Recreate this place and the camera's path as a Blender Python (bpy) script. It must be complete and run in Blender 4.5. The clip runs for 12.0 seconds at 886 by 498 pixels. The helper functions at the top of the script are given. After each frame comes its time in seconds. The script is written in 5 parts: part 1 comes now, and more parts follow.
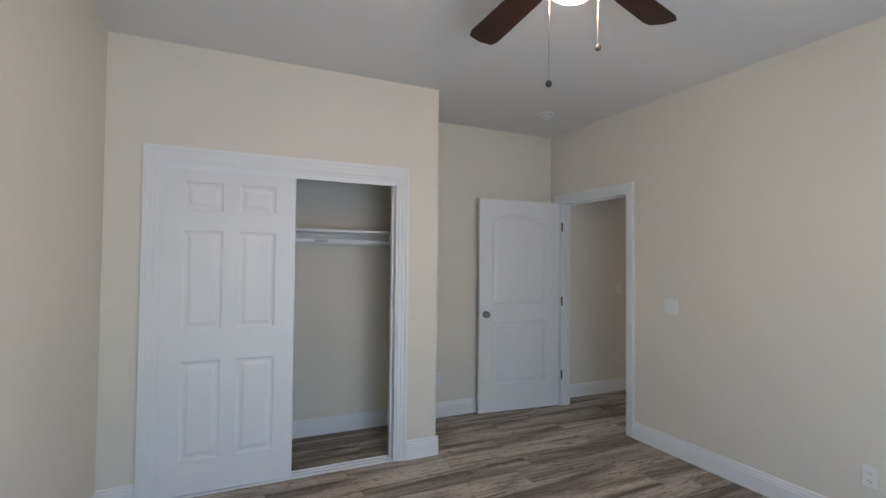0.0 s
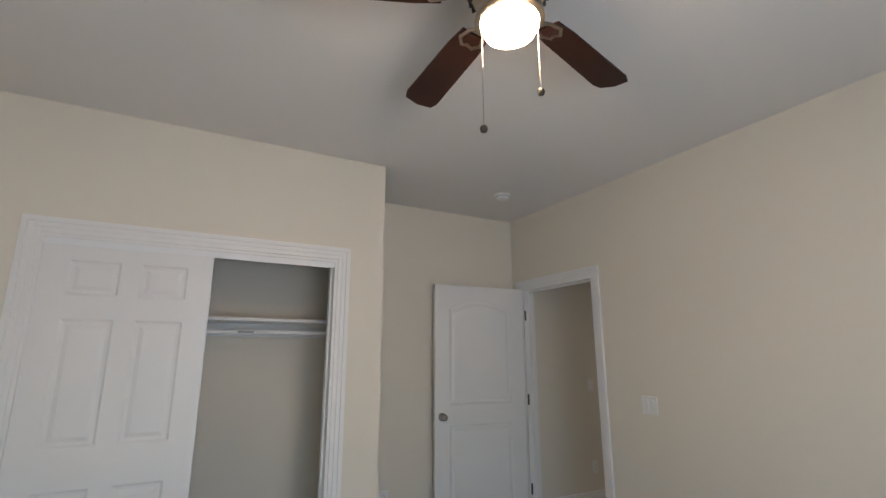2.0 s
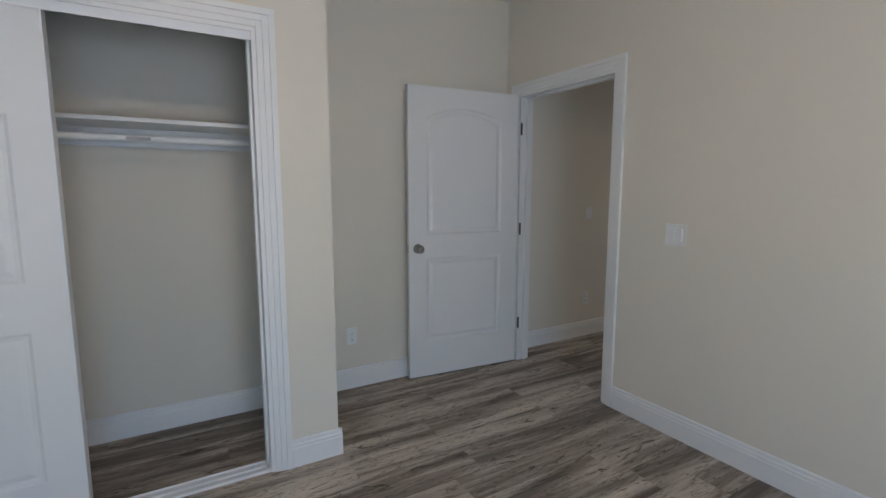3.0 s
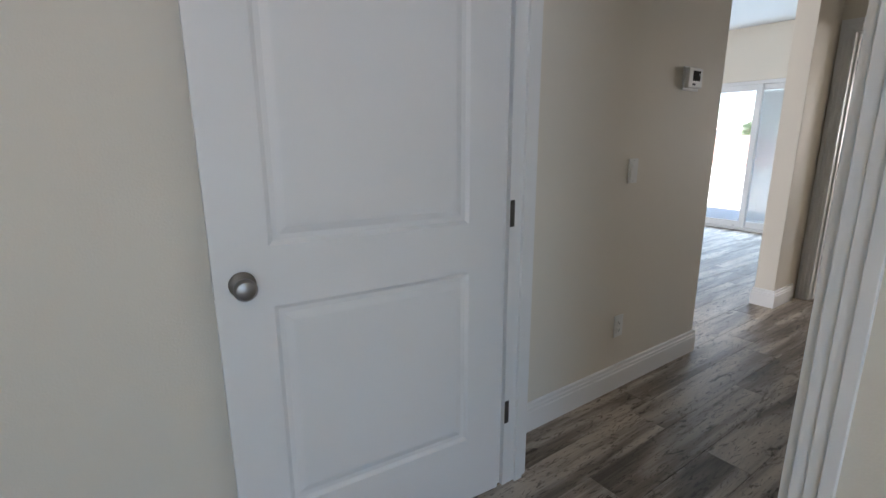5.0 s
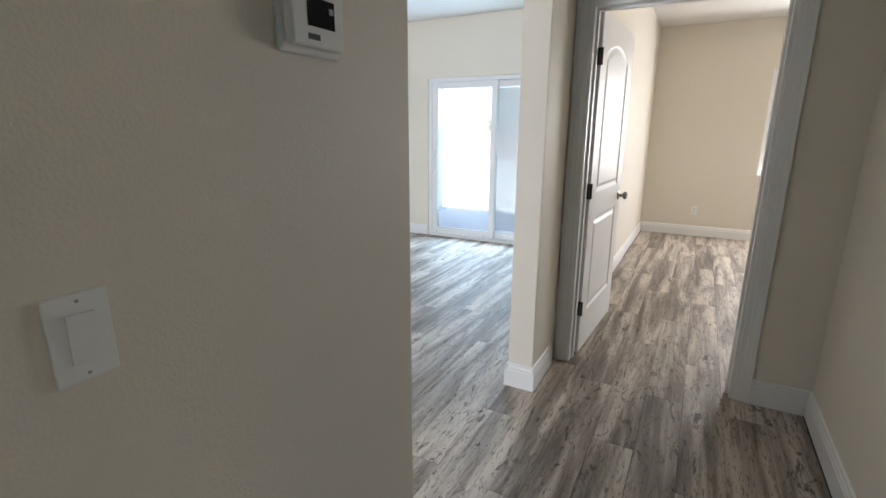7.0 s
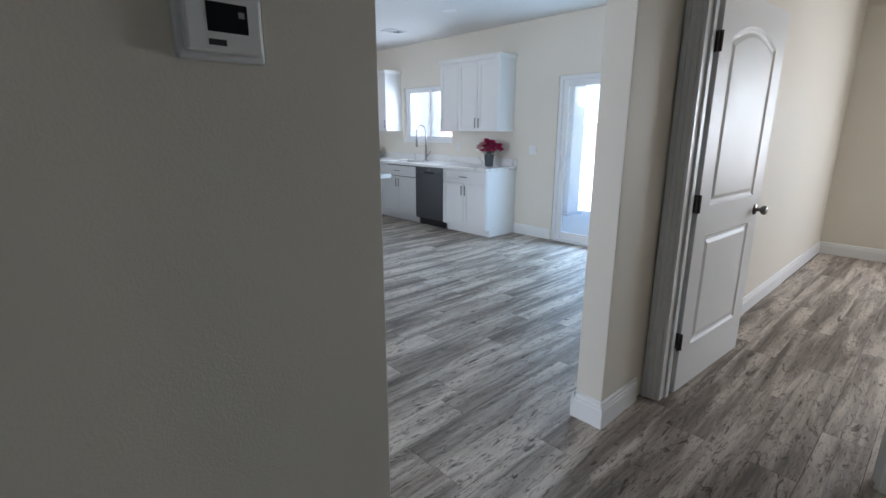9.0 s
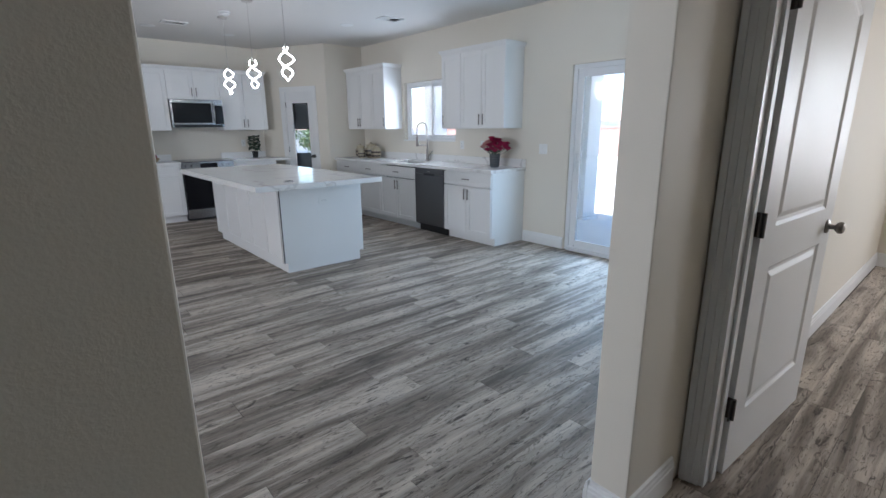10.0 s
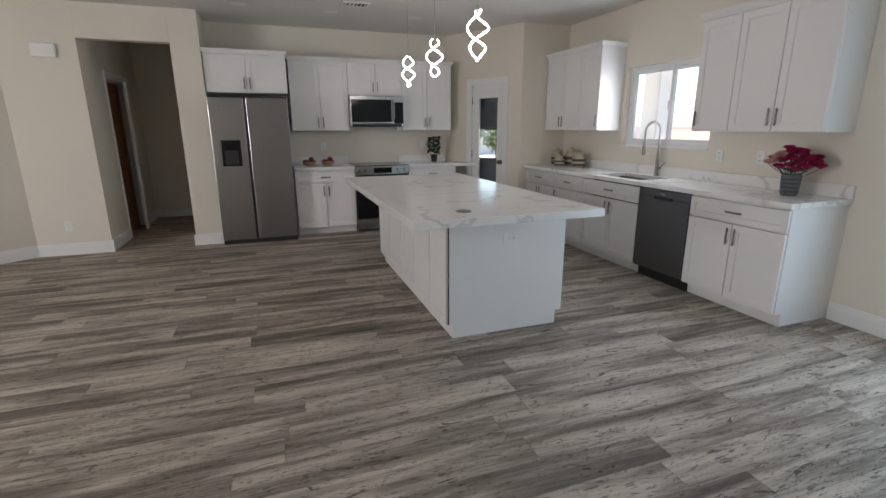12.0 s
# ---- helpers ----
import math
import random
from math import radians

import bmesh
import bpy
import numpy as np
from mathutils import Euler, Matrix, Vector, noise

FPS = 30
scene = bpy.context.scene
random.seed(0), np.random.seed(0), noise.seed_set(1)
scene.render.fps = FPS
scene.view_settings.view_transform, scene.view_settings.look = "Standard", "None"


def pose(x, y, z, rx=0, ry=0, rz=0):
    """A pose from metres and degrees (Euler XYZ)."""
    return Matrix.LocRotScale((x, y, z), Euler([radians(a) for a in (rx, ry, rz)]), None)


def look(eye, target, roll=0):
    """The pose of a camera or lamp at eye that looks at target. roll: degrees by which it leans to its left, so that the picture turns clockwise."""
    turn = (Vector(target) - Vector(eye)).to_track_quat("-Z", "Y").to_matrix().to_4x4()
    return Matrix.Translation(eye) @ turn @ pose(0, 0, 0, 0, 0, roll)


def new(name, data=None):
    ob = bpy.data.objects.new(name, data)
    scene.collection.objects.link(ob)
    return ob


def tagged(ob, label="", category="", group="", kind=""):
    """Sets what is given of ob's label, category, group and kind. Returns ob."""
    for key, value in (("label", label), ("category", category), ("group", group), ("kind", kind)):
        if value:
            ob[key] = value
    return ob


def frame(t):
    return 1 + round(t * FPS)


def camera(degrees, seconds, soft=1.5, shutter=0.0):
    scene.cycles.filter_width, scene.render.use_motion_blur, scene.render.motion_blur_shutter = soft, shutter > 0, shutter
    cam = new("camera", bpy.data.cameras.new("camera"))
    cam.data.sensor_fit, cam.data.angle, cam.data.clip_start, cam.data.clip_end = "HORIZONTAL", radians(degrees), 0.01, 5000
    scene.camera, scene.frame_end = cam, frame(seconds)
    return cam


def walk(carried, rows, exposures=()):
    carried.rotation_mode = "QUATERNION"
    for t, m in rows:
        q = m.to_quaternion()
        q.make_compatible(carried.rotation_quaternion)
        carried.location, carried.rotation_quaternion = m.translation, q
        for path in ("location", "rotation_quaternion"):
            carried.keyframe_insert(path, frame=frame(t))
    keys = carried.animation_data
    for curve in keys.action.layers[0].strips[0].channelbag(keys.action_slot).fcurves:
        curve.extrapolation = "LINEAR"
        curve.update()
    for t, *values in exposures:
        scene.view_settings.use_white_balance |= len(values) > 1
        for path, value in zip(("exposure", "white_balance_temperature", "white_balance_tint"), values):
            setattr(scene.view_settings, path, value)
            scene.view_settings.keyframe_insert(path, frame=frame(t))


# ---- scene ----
EXPOSURES = [(0.0, 2.24, 6350, 16), (1.0, 2.2, 6400, 16), (1.5, 2.15, 6850, 16), (2.0, 2.1, 6900, 17), (2.5, 2.03, 6300, 15), (4.5, 2.7, 6250, 15), (5.0, 2.47, 6300, 15), (5.5, 2.1, 6600, 16), (6.0, 2.15, 6650, 17),
             (6.5, 2.35, 6300, 14), (7.0, 2.65, 6150, 12), (9.0, 2.15, 5600, 11), (9.5, 2.1, 5650, 11), (10.0, 1.97, 5750, 12), (11.0, 1.6, 5950, 13), (11.5, 1.5, 6050, 12), (12.0, 1.72, 6650, 15)]
cam = camera(86.5, 12.0)
# seconds, place, turn
PATH = [
    (0.0, (-3.103, -3.991, 1.445), (91.44, -0.58, -25.00)),
    (0.5, (-3.157, -4.038, 1.455), (91.34, -0.29, -27.34)),
    (1.0, (-3.151, -4.000, 1.446), (91.34, -0.15, -28.45)),
    (1.5, (-3.053, -3.870, 1.446), (101.07, 0.11, -28.84)),
    (2.0, (-2.779, -3.702, 1.430), (102.84, 0.09, -28.44)),
    (2.5, (-2.568, -3.366, 1.380), (90.35, 0.08, -29.02)),
    (4.5, (-1.415, -1.755, 1.314), (77.07, 0.28, -32.19)),
    (5.0, (-1.078, -1.307, 1.293), (76.87, 0.24, -35.31)),
    (5.5, (-0.646, -0.950, 1.308), (77.02, 0.03, -39.16)),
    (6.0, (-0.138, -0.707, 1.364), (76.38, 0.25, -45.90)),
    (6.5, (0.323, -0.565, 1.351), (76.07, -0.46, -54.45)),
    (7.0, (0.712, -0.631, 1.395), (75.94, -0.31, -61.59)),
    (9.0, (1.086, -0.916, 1.408), (75.81, -0.03, -42.67)),
    (9.5, (1.272, -0.736, 1.372), (75.54, 0.07, -41.44)),
    (10.0, (1.649, -0.574, 1.395), (75.63, 0.41, -40.87)),
    (10.5, (1.955, -0.260, 1.397), (75.42, 0.54, -37.88)),
    (11.0, (2.190, 0.020, 1.418), (75.58, 0.50, -36.32)),
    (11.5, (2.394, 0.467, 1.416), (75.77, 0.54, -29.76)),
    (12.0, (2.354, 1.011, 1.435), (75.48, 0.20, -19.52)),
]
walk(cam, [(t, pose(*place, *turn)) for t, place, turn in PATH], EXPOSURES)

# ---- world and light ----
world = bpy.data.worlds.new("world")
scene.world = world
world.use_nodes = True
wn = world.node_tree.nodes
sky = wn.new("ShaderNodeTexSky")
sky.sky_type, sky.sun_disc = "NISHITA", False
sky.sun_elevation, sky.sun_rotation = radians(65), radians(320)
world.node_tree.links.new(sky.outputs[0], wn["Background"].inputs[0])
wn["Background"].inputs[1].default_value = 0.15
sun = new("sun", bpy.data.lights.new("sun", "SUN"))
sun.data.energy, sun.data.angle, sun.data.color = 5.0, radians(0.53), (1, 0.95, 0.88)
sun.matrix_world = look((0, 0, 20), (-math.sin(radians(320)) * math.cos(radians(65)) * 10, -math.cos(radians(320)) * math.cos(radians(65)) * 10, 20 - 10 * math.sin(radians(65))))


def window_light(name, x, y, z, w, h, aim, power, colour=(0.80, 0.90, 1.0)):
    """Skylight that comes in at an opening."""
    li = bpy.data.lights.new(name, "AREA")
    li.shape, li.size, li.size_y, li.energy, li.color = "RECTANGLE", w, h, power, colour
    ob = new(name, li)
    ob.matrix_world = look((x, y, z), aim)
    return ob


window_light("sky_slider", 6.20, 1.685, 1.05, 1.7, 1.9, (0, 1.685, 1.3), 10, (0.58, 0.80, 1.0))
window_light("sky_kitchen", 6.22, 5.05, 1.65, 1.0, 0.75, (0, 5.05, 1.2), 4)
window_light("sky_bedroom", -2.2, -4.70, 1.05, 1.7, 1.2, (-2.2, 0, 1.7), 5.8, (0.46, 0.72, 1.0))
window_light("sky_second_bedroom", 7.98, -2.1, 1.5, 1.3, 1.2, (4, -2.0, 0.4), 14, (1.0, 0.97, 0.92))
window_light("sky_living", -3.4, 2.65, 1.4, 1.45, 1.25, (0, 3.4, 0.4), 36, (0.93, 0.96, 1.0))

# ---- materials ----


def mat(name, colour, rough=0.5, metal=0.0, bump=0.0, bump_scale=40.0, vary=0.0, vary_scale=3.0, spec=0.5):
    m = bpy.data.materials.new(name)
    m.use_nodes = True
    nt = m.node_tree
    b = nt.nodes["Principled BSDF"]
    b.inputs["Base Color"].default_value = (*colour, 1)
    b.inputs["Roughness"].default_value = rough
    b.inputs["Metallic"].default_value = metal
    b.inputs["Specular IOR Level"].default_value = spec
    geo = nt.nodes.new("ShaderNodeNewGeometry")
    if vary:
        n = nt.nodes.new("ShaderNodeTexNoise")
        n.inputs["Scale"].default_value, n.inputs["Detail"].default_value = vary_scale, 5
        nt.links.new(geo.outputs["Position"], n.inputs["Vector"])
        mx = nt.nodes.new("ShaderNodeMix")
        mx.data_type = "RGBA"
        mx.inputs["A"].default_value = (*[c * (1 - vary) for c in colour], 1)
        mx.inputs["B"].default_value = (*[min(1, c * (1 + vary)) for c in colour], 1)
        nt.links.new(n.outputs["Fac"], mx.inputs["Factor"])
        nt.links.new(mx.outputs["Result"], b.inputs["Base Color"])
        mr = nt.nodes.new("ShaderNodeMapRange")
        mr.inputs["To Min"].default_value, mr.inputs["To Max"].default_value = max(0.02, rough - 0.08), min(1, rough + 0.08)
        nt.links.new(n.outputs["Fac"], mr.inputs["Value"])
        nt.links.new(mr.outputs["Result"], b.inputs["Roughness"])
    if bump:
        n2 = nt.nodes.new("ShaderNodeTexNoise")
        n2.inputs["Scale"].default_value, n2.inputs["Detail"].default_value = bump_scale, 3
        nt.links.new(geo.outputs["Position"], n2.inputs["Vector"])
        bp = nt.nodes.new("ShaderNodeBump")
        bp.inputs["Strength"].default_value, bp.inputs["Distance"].default_value = bump, 0.004
        nt.links.new(n2.outputs["Fac"], bp.inputs["Height"])
        nt.links.new(bp.outputs["Normal"], b.inputs["Normal"])
    return m


def emitter(name, colour, strength):
    m = mat(name, colour, 0.4)
    b = m.node_tree.nodes["Principled BSDF"]
    b.inputs["Emission Color"].default_value, b.inputs["Emission Strength"].default_value = (*colour, 1), strength
    return m


M_WALL = mat("cream_wall_paint", (0.74, 0.69, 0.598), 0.62, bump=0.18, bump_scale=180, vary=0.025, vary_scale=1.3)
M_CEIL = mat("white_ceiling_paint", (0.74, 0.72, 0.69), 0.75, bump=0.15, bump_scale=170, vary=0.02, vary_scale=1.5)
M_TRIM = mat("white_trim_paint", (0.80, 0.80, 0.79), 0.38, vary=0.015, vary_scale=6)
M_DOOR = mat("white_door_paint", (0.78, 0.78, 0.775), 0.42, bump=0.05, bump_scale=90, vary=0.02, vary_scale=4)
M_CAB = mat("white_cabinet_lacquer", (0.80, 0.795, 0.78), 0.33, vary=0.015, vary_scale=5)
M_NICKEL = mat("brushed_nickel", (0.55, 0.53, 0.50), 0.32, 1.0, vary=0.05, vary_scale=30)
M_HANDLE = mat("dark_brushed_nickel", (0.27, 0.25, 0.235), 0.36, 1.0)
# sink steel, its colour darkened to carry the shade inside the basin
M_SINK = mat("shaded_sink_steel", (0.09, 0.09, 0.09), 0.4, 0.8)
M_DARKMETAL = mat("dark_bronze_metal", (0.12, 0.11, 0.10), 0.42, 0.9)
M_STEEL = mat("brushed_stainless_steel", (0.37, 0.37, 0.38), 0.27, 1.0)
M_DARKSTEEL = mat("dark_stainless_steel", (0.16, 0.16, 0.165), 0.36, 0.95)
M_BLACK = mat("black_glass", (0.010, 0.010, 0.012), 0.12, spec=0.25)
M_BLACKP = mat("black_plastic", (0.02, 0.02, 0.022), 0.45)
M_PLASTIC = mat("white_plastic", (0.80, 0.80, 0.78), 0.35)
M_GREYP = mat("grey_plastic", (0.33, 0.33, 0.34), 0.45)
M_VINYL = mat("white_vinyl_frame", (0.80, 0.81, 0.82), 0.4)
# near black for plank joints, and painted in as shade inside gaps and slots
M_SHADOW = mat("dark_joint_and_gap_shade", (0.03, 0.028, 0.025), 0.8)
M_BLADE = mat("dark_walnut_blade", (0.035, 0.012, 0.007), 0.5, vary=0.35, vary_scale=12, spec=0.25)
M_PEWTER = mat("aged_pewter", (0.36, 0.31, 0.25), 0.30, 1.0, vary=0.12, vary_scale=25)
M_BULB = emitter("lit_frosted_glass", (1.0, 0.76, 0.50), 24.0)
M_LED = emitter("lit_led_tube", (1.0, 0.93, 0.86), 8.0)
M_ENTRY = mat("orange_brown_stained_wood", (0.30, 0.12, 0.035), 0.4, vary=0.3, vary_scale=7)
M_CONC = mat("patio_concrete", (0.62, 0.61, 0.59), 0.85, bump=0.3, bump_scale=60, vary=0.08, vary_scale=2)
M_GRAVEL = mat("pale_desert_gravel", (0.62, 0.56, 0.49), 0.95, bump=1.0, bump_scale=70, vary=0.2, vary_scale=8)
M_BLOCK = mat("red_block_wall", (0.55, 0.33, 0.27), 0.9, bump=0.5, bump_scale=30, vary=0.15, vary_scale=4)
M_STUCCO = mat("grey_stucco", (0.50, 0.50, 0.49), 0.9, bump=0.6, bump_scale=60, vary=0.05, vary_scale=2)
M_BARK = mat("tree_bark", (0.16, 0.11, 0.07), 0.9, bump=0.8, bump_scale=25, vary=0.3, vary_scale=8)
M_LEAF = mat("green_leaves", (0.07, 0.11, 0.035), 0.6, vary=0.4, vary_scale=3)
M_HLEAF = mat("dark_houseplant_leaves", (0.025, 0.06, 0.03), 0.45, vary=0.4, vary_scale=30)
M_APPLE = mat("dark_red_fruit", (0.20, 0.012, 0.02), 0.3, vary=0.4, vary_scale=25)
M_WICKER = mat("pale_wooden_bowl", (0.42, 0.30, 0.17), 0.6, vary=0.25, vary_scale=40)
M_CERAMIC = mat("cream_glazed_ceramic", (0.40, 0.34, 0.24), 0.3, vary=0.15, vary_scale=20)
M_JARART = mat("dark_painted_glaze", (0.05, 0.035, 0.03), 0.3, vary=0.5, vary_scale=40)
M_MAGENTA = mat("magenta_petals", (0.42, 0.015, 0.09), 0.6, vary=0.45, vary_scale=25)
M_PINK = mat("pale_pink_petals", (0.72, 0.42, 0.40), 0.6, vary=0.2, vary_scale=25)
M_SCREEN = mat("grey_window_film", (0.10, 0.105, 0.11), 0.25)
M_ROOF = mat("patio_roof_paint", (0.75, 0.75, 0.74), 0.8, vary=0.04)


def marble():
    m = mat("white_veined_quartz", (0.82, 0.81, 0.79), 0.16)
    nt = m.node_tree
    b = nt.nodes["Principled BSDF"]
    geo = nt.nodes.new("ShaderNodeNewGeometry")
    nz = nt.nodes.new("ShaderNodeTexNoise")
    nz.inputs["Scale"].default_value, nz.inputs["Detail"].default_value = 1.1, 6
    nt.links.new(geo.outputs["Position"], nz.inputs["Vector"])
    ab = nt.nodes.new("ShaderNodeMath")
    ab.operation = "SUBTRACT"
    ab.inputs[1].default_value = 0.5
    nt.links.new(nz.outputs["Fac"], ab.inputs[0])
    a2 = nt.nodes.new("ShaderNodeMath")
    a2.operation = "ABSOLUTE"
    nt.links.new(ab.outputs[0], a2.inputs[0])
    n3 = nt.nodes.new("ShaderNodeTexNoise")
    n3.inputs["Scale"].default_value, n3.inputs["Detail"].default_value = 2.0, 3
    nt.links.new(geo.outputs["Position"], n3.inputs["Vector"])
    wd = nt.nodes.new("ShaderNodeMapRange")
    wd.inputs["From Min"].default_value, wd.inputs["From Max"].default_value = 0.42, 0.68
    wd.inputs["To Min"].default_value, wd.inputs["To Max"].default_value = 0.002, 0.026
    nt.links.new(n3.outputs["Fac"], wd.inputs["Value"])
    mr = nt.nodes.new("ShaderNodeMapRange")
    mr.inputs["To Min"].default_value, mr.inputs["To Max"].default_value = 1, 0
    nt.links.new(a2.outputs[0], mr.inputs["Value"])
    nt.links.new(wd.outputs["Result"], mr.inputs["From Max"])
    mx = nt.nodes.new("ShaderNodeMix")
    mx.data_type = "RGBA"
    mx.inputs["A"].default_value, mx.inputs["B"].default_value = (0.82, 0.81, 0.79, 1), (0.60, 0.58, 0.56, 1)
    nt.links.new(mr.outputs["Result"], mx.inputs["Factor"])
    nt.links.new(mx.outputs["Result"], b.inputs["Base Color"])
    return m


M_QUARTZ = marble()


def plank_material():
    m = bpy.data.materials.new("grey_brown_vinyl_plank")
    m.use_nodes = True
    nt = m.node_tree
    L = nt.links.new
    b = nt.nodes["Principled BSDF"]
    geo, oi = nt.nodes.new("ShaderNodeNewGeometry"), nt.nodes.new("ShaderNodeObjectInfo")
    add = nt.nodes.new("ShaderNodeMath")
    L(geo.outputs["Random Per Island"], add.inputs[0])
    L(oi.outputs["Random"], add.inputs[1])
    fr = nt.nodes.new("ShaderNodeMath")
    fr.operation = "FRACT"
    L(add.outputs[0], fr.inputs[0])
    off = nt.nodes.new("ShaderNodeCombineXYZ")
    k = nt.nodes.new("ShaderNodeMath")
    k.operation = "MULTIPLY"
    k.inputs[1].default_value = 37.0
    L(fr.outputs[0], k.inputs[0])
    L(k.outputs[0], off.inputs[0])
    L(k.outputs[0], off.inputs[2])
    va = nt.nodes.new("ShaderNodeVectorMath")
    L(geo.outputs["Position"], va.inputs[0])
    L(off.outputs[0], va.inputs[1])

    def stretched(sx, sy, detail, rough=0.6, dist=0.0):
        mp = nt.nodes.new("ShaderNodeMapping")
        mp.inputs["Scale"].default_value = (sx, sy, 1)
        L(va.outputs[0], mp.inputs["Vector"])
        n = nt.nodes.new("ShaderNodeTexNoise")
        n.inputs["Scale"].default_value, n.inputs["Detail"].default_value = 1, detail
        n.inputs["Roughness"].default_value, n.inputs["Distortion"].default_value = rough, dist
        L(mp.outputs[0], n.inputs["Vector"])
        return n
    broad, grain, blotch, fine = stretched(0.8, 7.5, 3, 0.55, 0.7), stretched(1.7, 34, 6, 0.72, 0.8), stretched(4.5, 17, 4, 0.7, 1.6), stretched(5, 190, 3)
    ramp = nt.nodes.new("ShaderNodeValToRGB")
    e = ramp.color_ramp.elements
    e[0].position, e[0].color = 0.36, (0.135, 0.112, 0.093, 1)
    e[1].position, e[1].color = 0.64, (0.63, 0.56, 0.48, 1)
    for p, c in ((0.46, (0.27, 0.229, 0.19, 1)), (0.55, (0.49, 0.425, 0.36, 1))):
        q = e.new(p)
        q.color = c
    s1 = nt.nodes.new("ShaderNodeMix")
    s1.inputs["Factor"].default_value = 0.30
    L(broad.outputs["Fac"], s1.inputs["A"])
    L(grain.outputs["Fac"], s1.inputs["B"])
    tone = nt.nodes.new("ShaderNodeMapRange")
    tone.inputs["To Min"].default_value, tone.inputs["To Max"].default_value = -0.015, 0.015
    L(fr.outputs[0], tone.inputs["Value"])
    s2 = nt.nodes.new("ShaderNodeMath")
    L(s1.outputs["Result"], s2.inputs[0])
    L(tone.outputs["Result"], s2.inputs[1])
    L(s2.outputs[0], ramp.inputs["Fac"])
    knots = nt.nodes.new("ShaderNodeMapRange")
    knots.inputs["From Min"].default_value, knots.inputs["From Max"].default_value = 0.585, 0.67
    knots.inputs["To Min"].default_value, knots.inputs["To Max"].default_value = 0.0, 0.8
    L(blotch.outputs["Fac"], knots.inputs["Value"])
    dash = stretched(11, 52, 5, 0.7, 1.6)
    ticks = nt.nodes.new("ShaderNodeMapRange")
    ticks.inputs["From Min"].default_value, ticks.inputs["From Max"].default_value = 0.545, 0.62
    ticks.inputs["To Min"].default_value, ticks.inputs["To Max"].default_value = 0.0, 0.75
    L(dash.outputs["Fac"], ticks.inputs["Value"])
    mk = nt.nodes.new("ShaderNodeMix")
    mk.data_type = "RGBA"
    mk.inputs["B"].default_value = (0.10, 0.08, 0.066, 1)
    L(ticks.outputs["Result"], mk.inputs["Factor"])
    L(ramp.outputs["Color"], mk.inputs["A"])
    mx = nt.nodes.new("ShaderNodeMix")
    mx.data_type = "RGBA"
    mx.inputs["B"].default_value = (0.04, 0.03, 0.024, 1)
    L(knots.outputs["Result"], mx.inputs["Factor"])
    L(mk.outputs["Result"], mx.inputs["A"])
    L(mx.outputs["Result"], b.inputs["Base Color"])
    rr = nt.nodes.new("ShaderNodeMapRange")
    rr.inputs["To Min"].default_value, rr.inputs["To Max"].default_value = 0.46, 0.64
    b.inputs["Specular IOR Level"].default_value = 0.22
    L(grain.outputs["Fac"], rr.inputs["Value"])
    L(rr.outputs["Result"], b.inputs["Roughness"])
    bp = nt.nodes.new("ShaderNodeBump")
    bp.inputs["Strength"].default_value, bp.inputs["Distance"].default_value = 0.25, 0.002
    L(fine.outputs["Fac"], bp.inputs["Height"])
    L(bp.outputs["Normal"], b.inputs["Normal"])
    return m


M_PLANK = plank_material()


def glass_material():
    m = bpy.data.materials.new("clear_glass")
    m.use_nodes = True
    nt = m.node_tree
    nt.nodes.remove(nt.nodes["Principled BSDF"])
    tr, gl, mx, fz = (nt.nodes.new(s) for s in ("ShaderNodeBsdfTransparent", "ShaderNodeBsdfGlossy", "ShaderNodeMixShader", "ShaderNodeValue"))
    fz.outputs[0].default_value = 0.05
    gl.inputs["Roughness"].default_value = 0.02
    tr.inputs[0].default_value = (0.93, 0.96, 0.97, 1)
    nt.links.new(fz.outputs[0], mx.inputs[0])
    nt.links.new(tr.outputs[0], mx.inputs[1])
    nt.links.new(gl.outputs[0], mx.inputs[2])
    nt.links.new(mx.outputs[0], nt.nodes["Material Output"].inputs[0])
    return m


M_GLASS = glass_material()


def slat_material():
    m = mat("thin_white_blind_slat", (0.80, 0.81, 0.82), 0.5)
    nt = m.node_tree
    tl, mx = nt.nodes.new("ShaderNodeBsdfTranslucent"), nt.nodes.new("ShaderNodeMixShader")
    tl.inputs[0].default_value = (0.78, 0.80, 0.81, 1)
    mx.inputs[0].default_value = 0.4
    nt.links.new(nt.nodes["Principled BSDF"].outputs[0], mx.inputs[1])
    nt.links.new(tl.outputs[0], mx.inputs[2])
    nt.links.new(mx.outputs[0], nt.nodes["Material Output"].inputs[0])
    return m


M_SLAT = slat_material()

# ---- building helpers ----


def bx(bm, x0, y0, z0, x1, y1, z1, bevel=0.0, turn=None):
    x0, x1, y0, y1, z0, z1 = min(x0, x1), max(x0, x1), min(y0, y1), max(y0, y1), min(z0, z1), max(z0, z1)
    m = Matrix.Translation(((x0 + x1) / 2, (y0 + y1) / 2, (z0 + z1) / 2)) @ Matrix.Diagonal((x1 - x0, y1 - y0, z1 - z0, 1))
    if turn is not None:
        m = turn @ m
    vs = bmesh.ops.create_cube(bm, size=1, matrix=m)["verts"]
    if bevel:
        es = {e for v in vs for e in v.link_edges}
        bmesh.ops.bevel(bm, geom=list(es), offset=bevel, segments=2, affect="EDGES", profile=0.5)


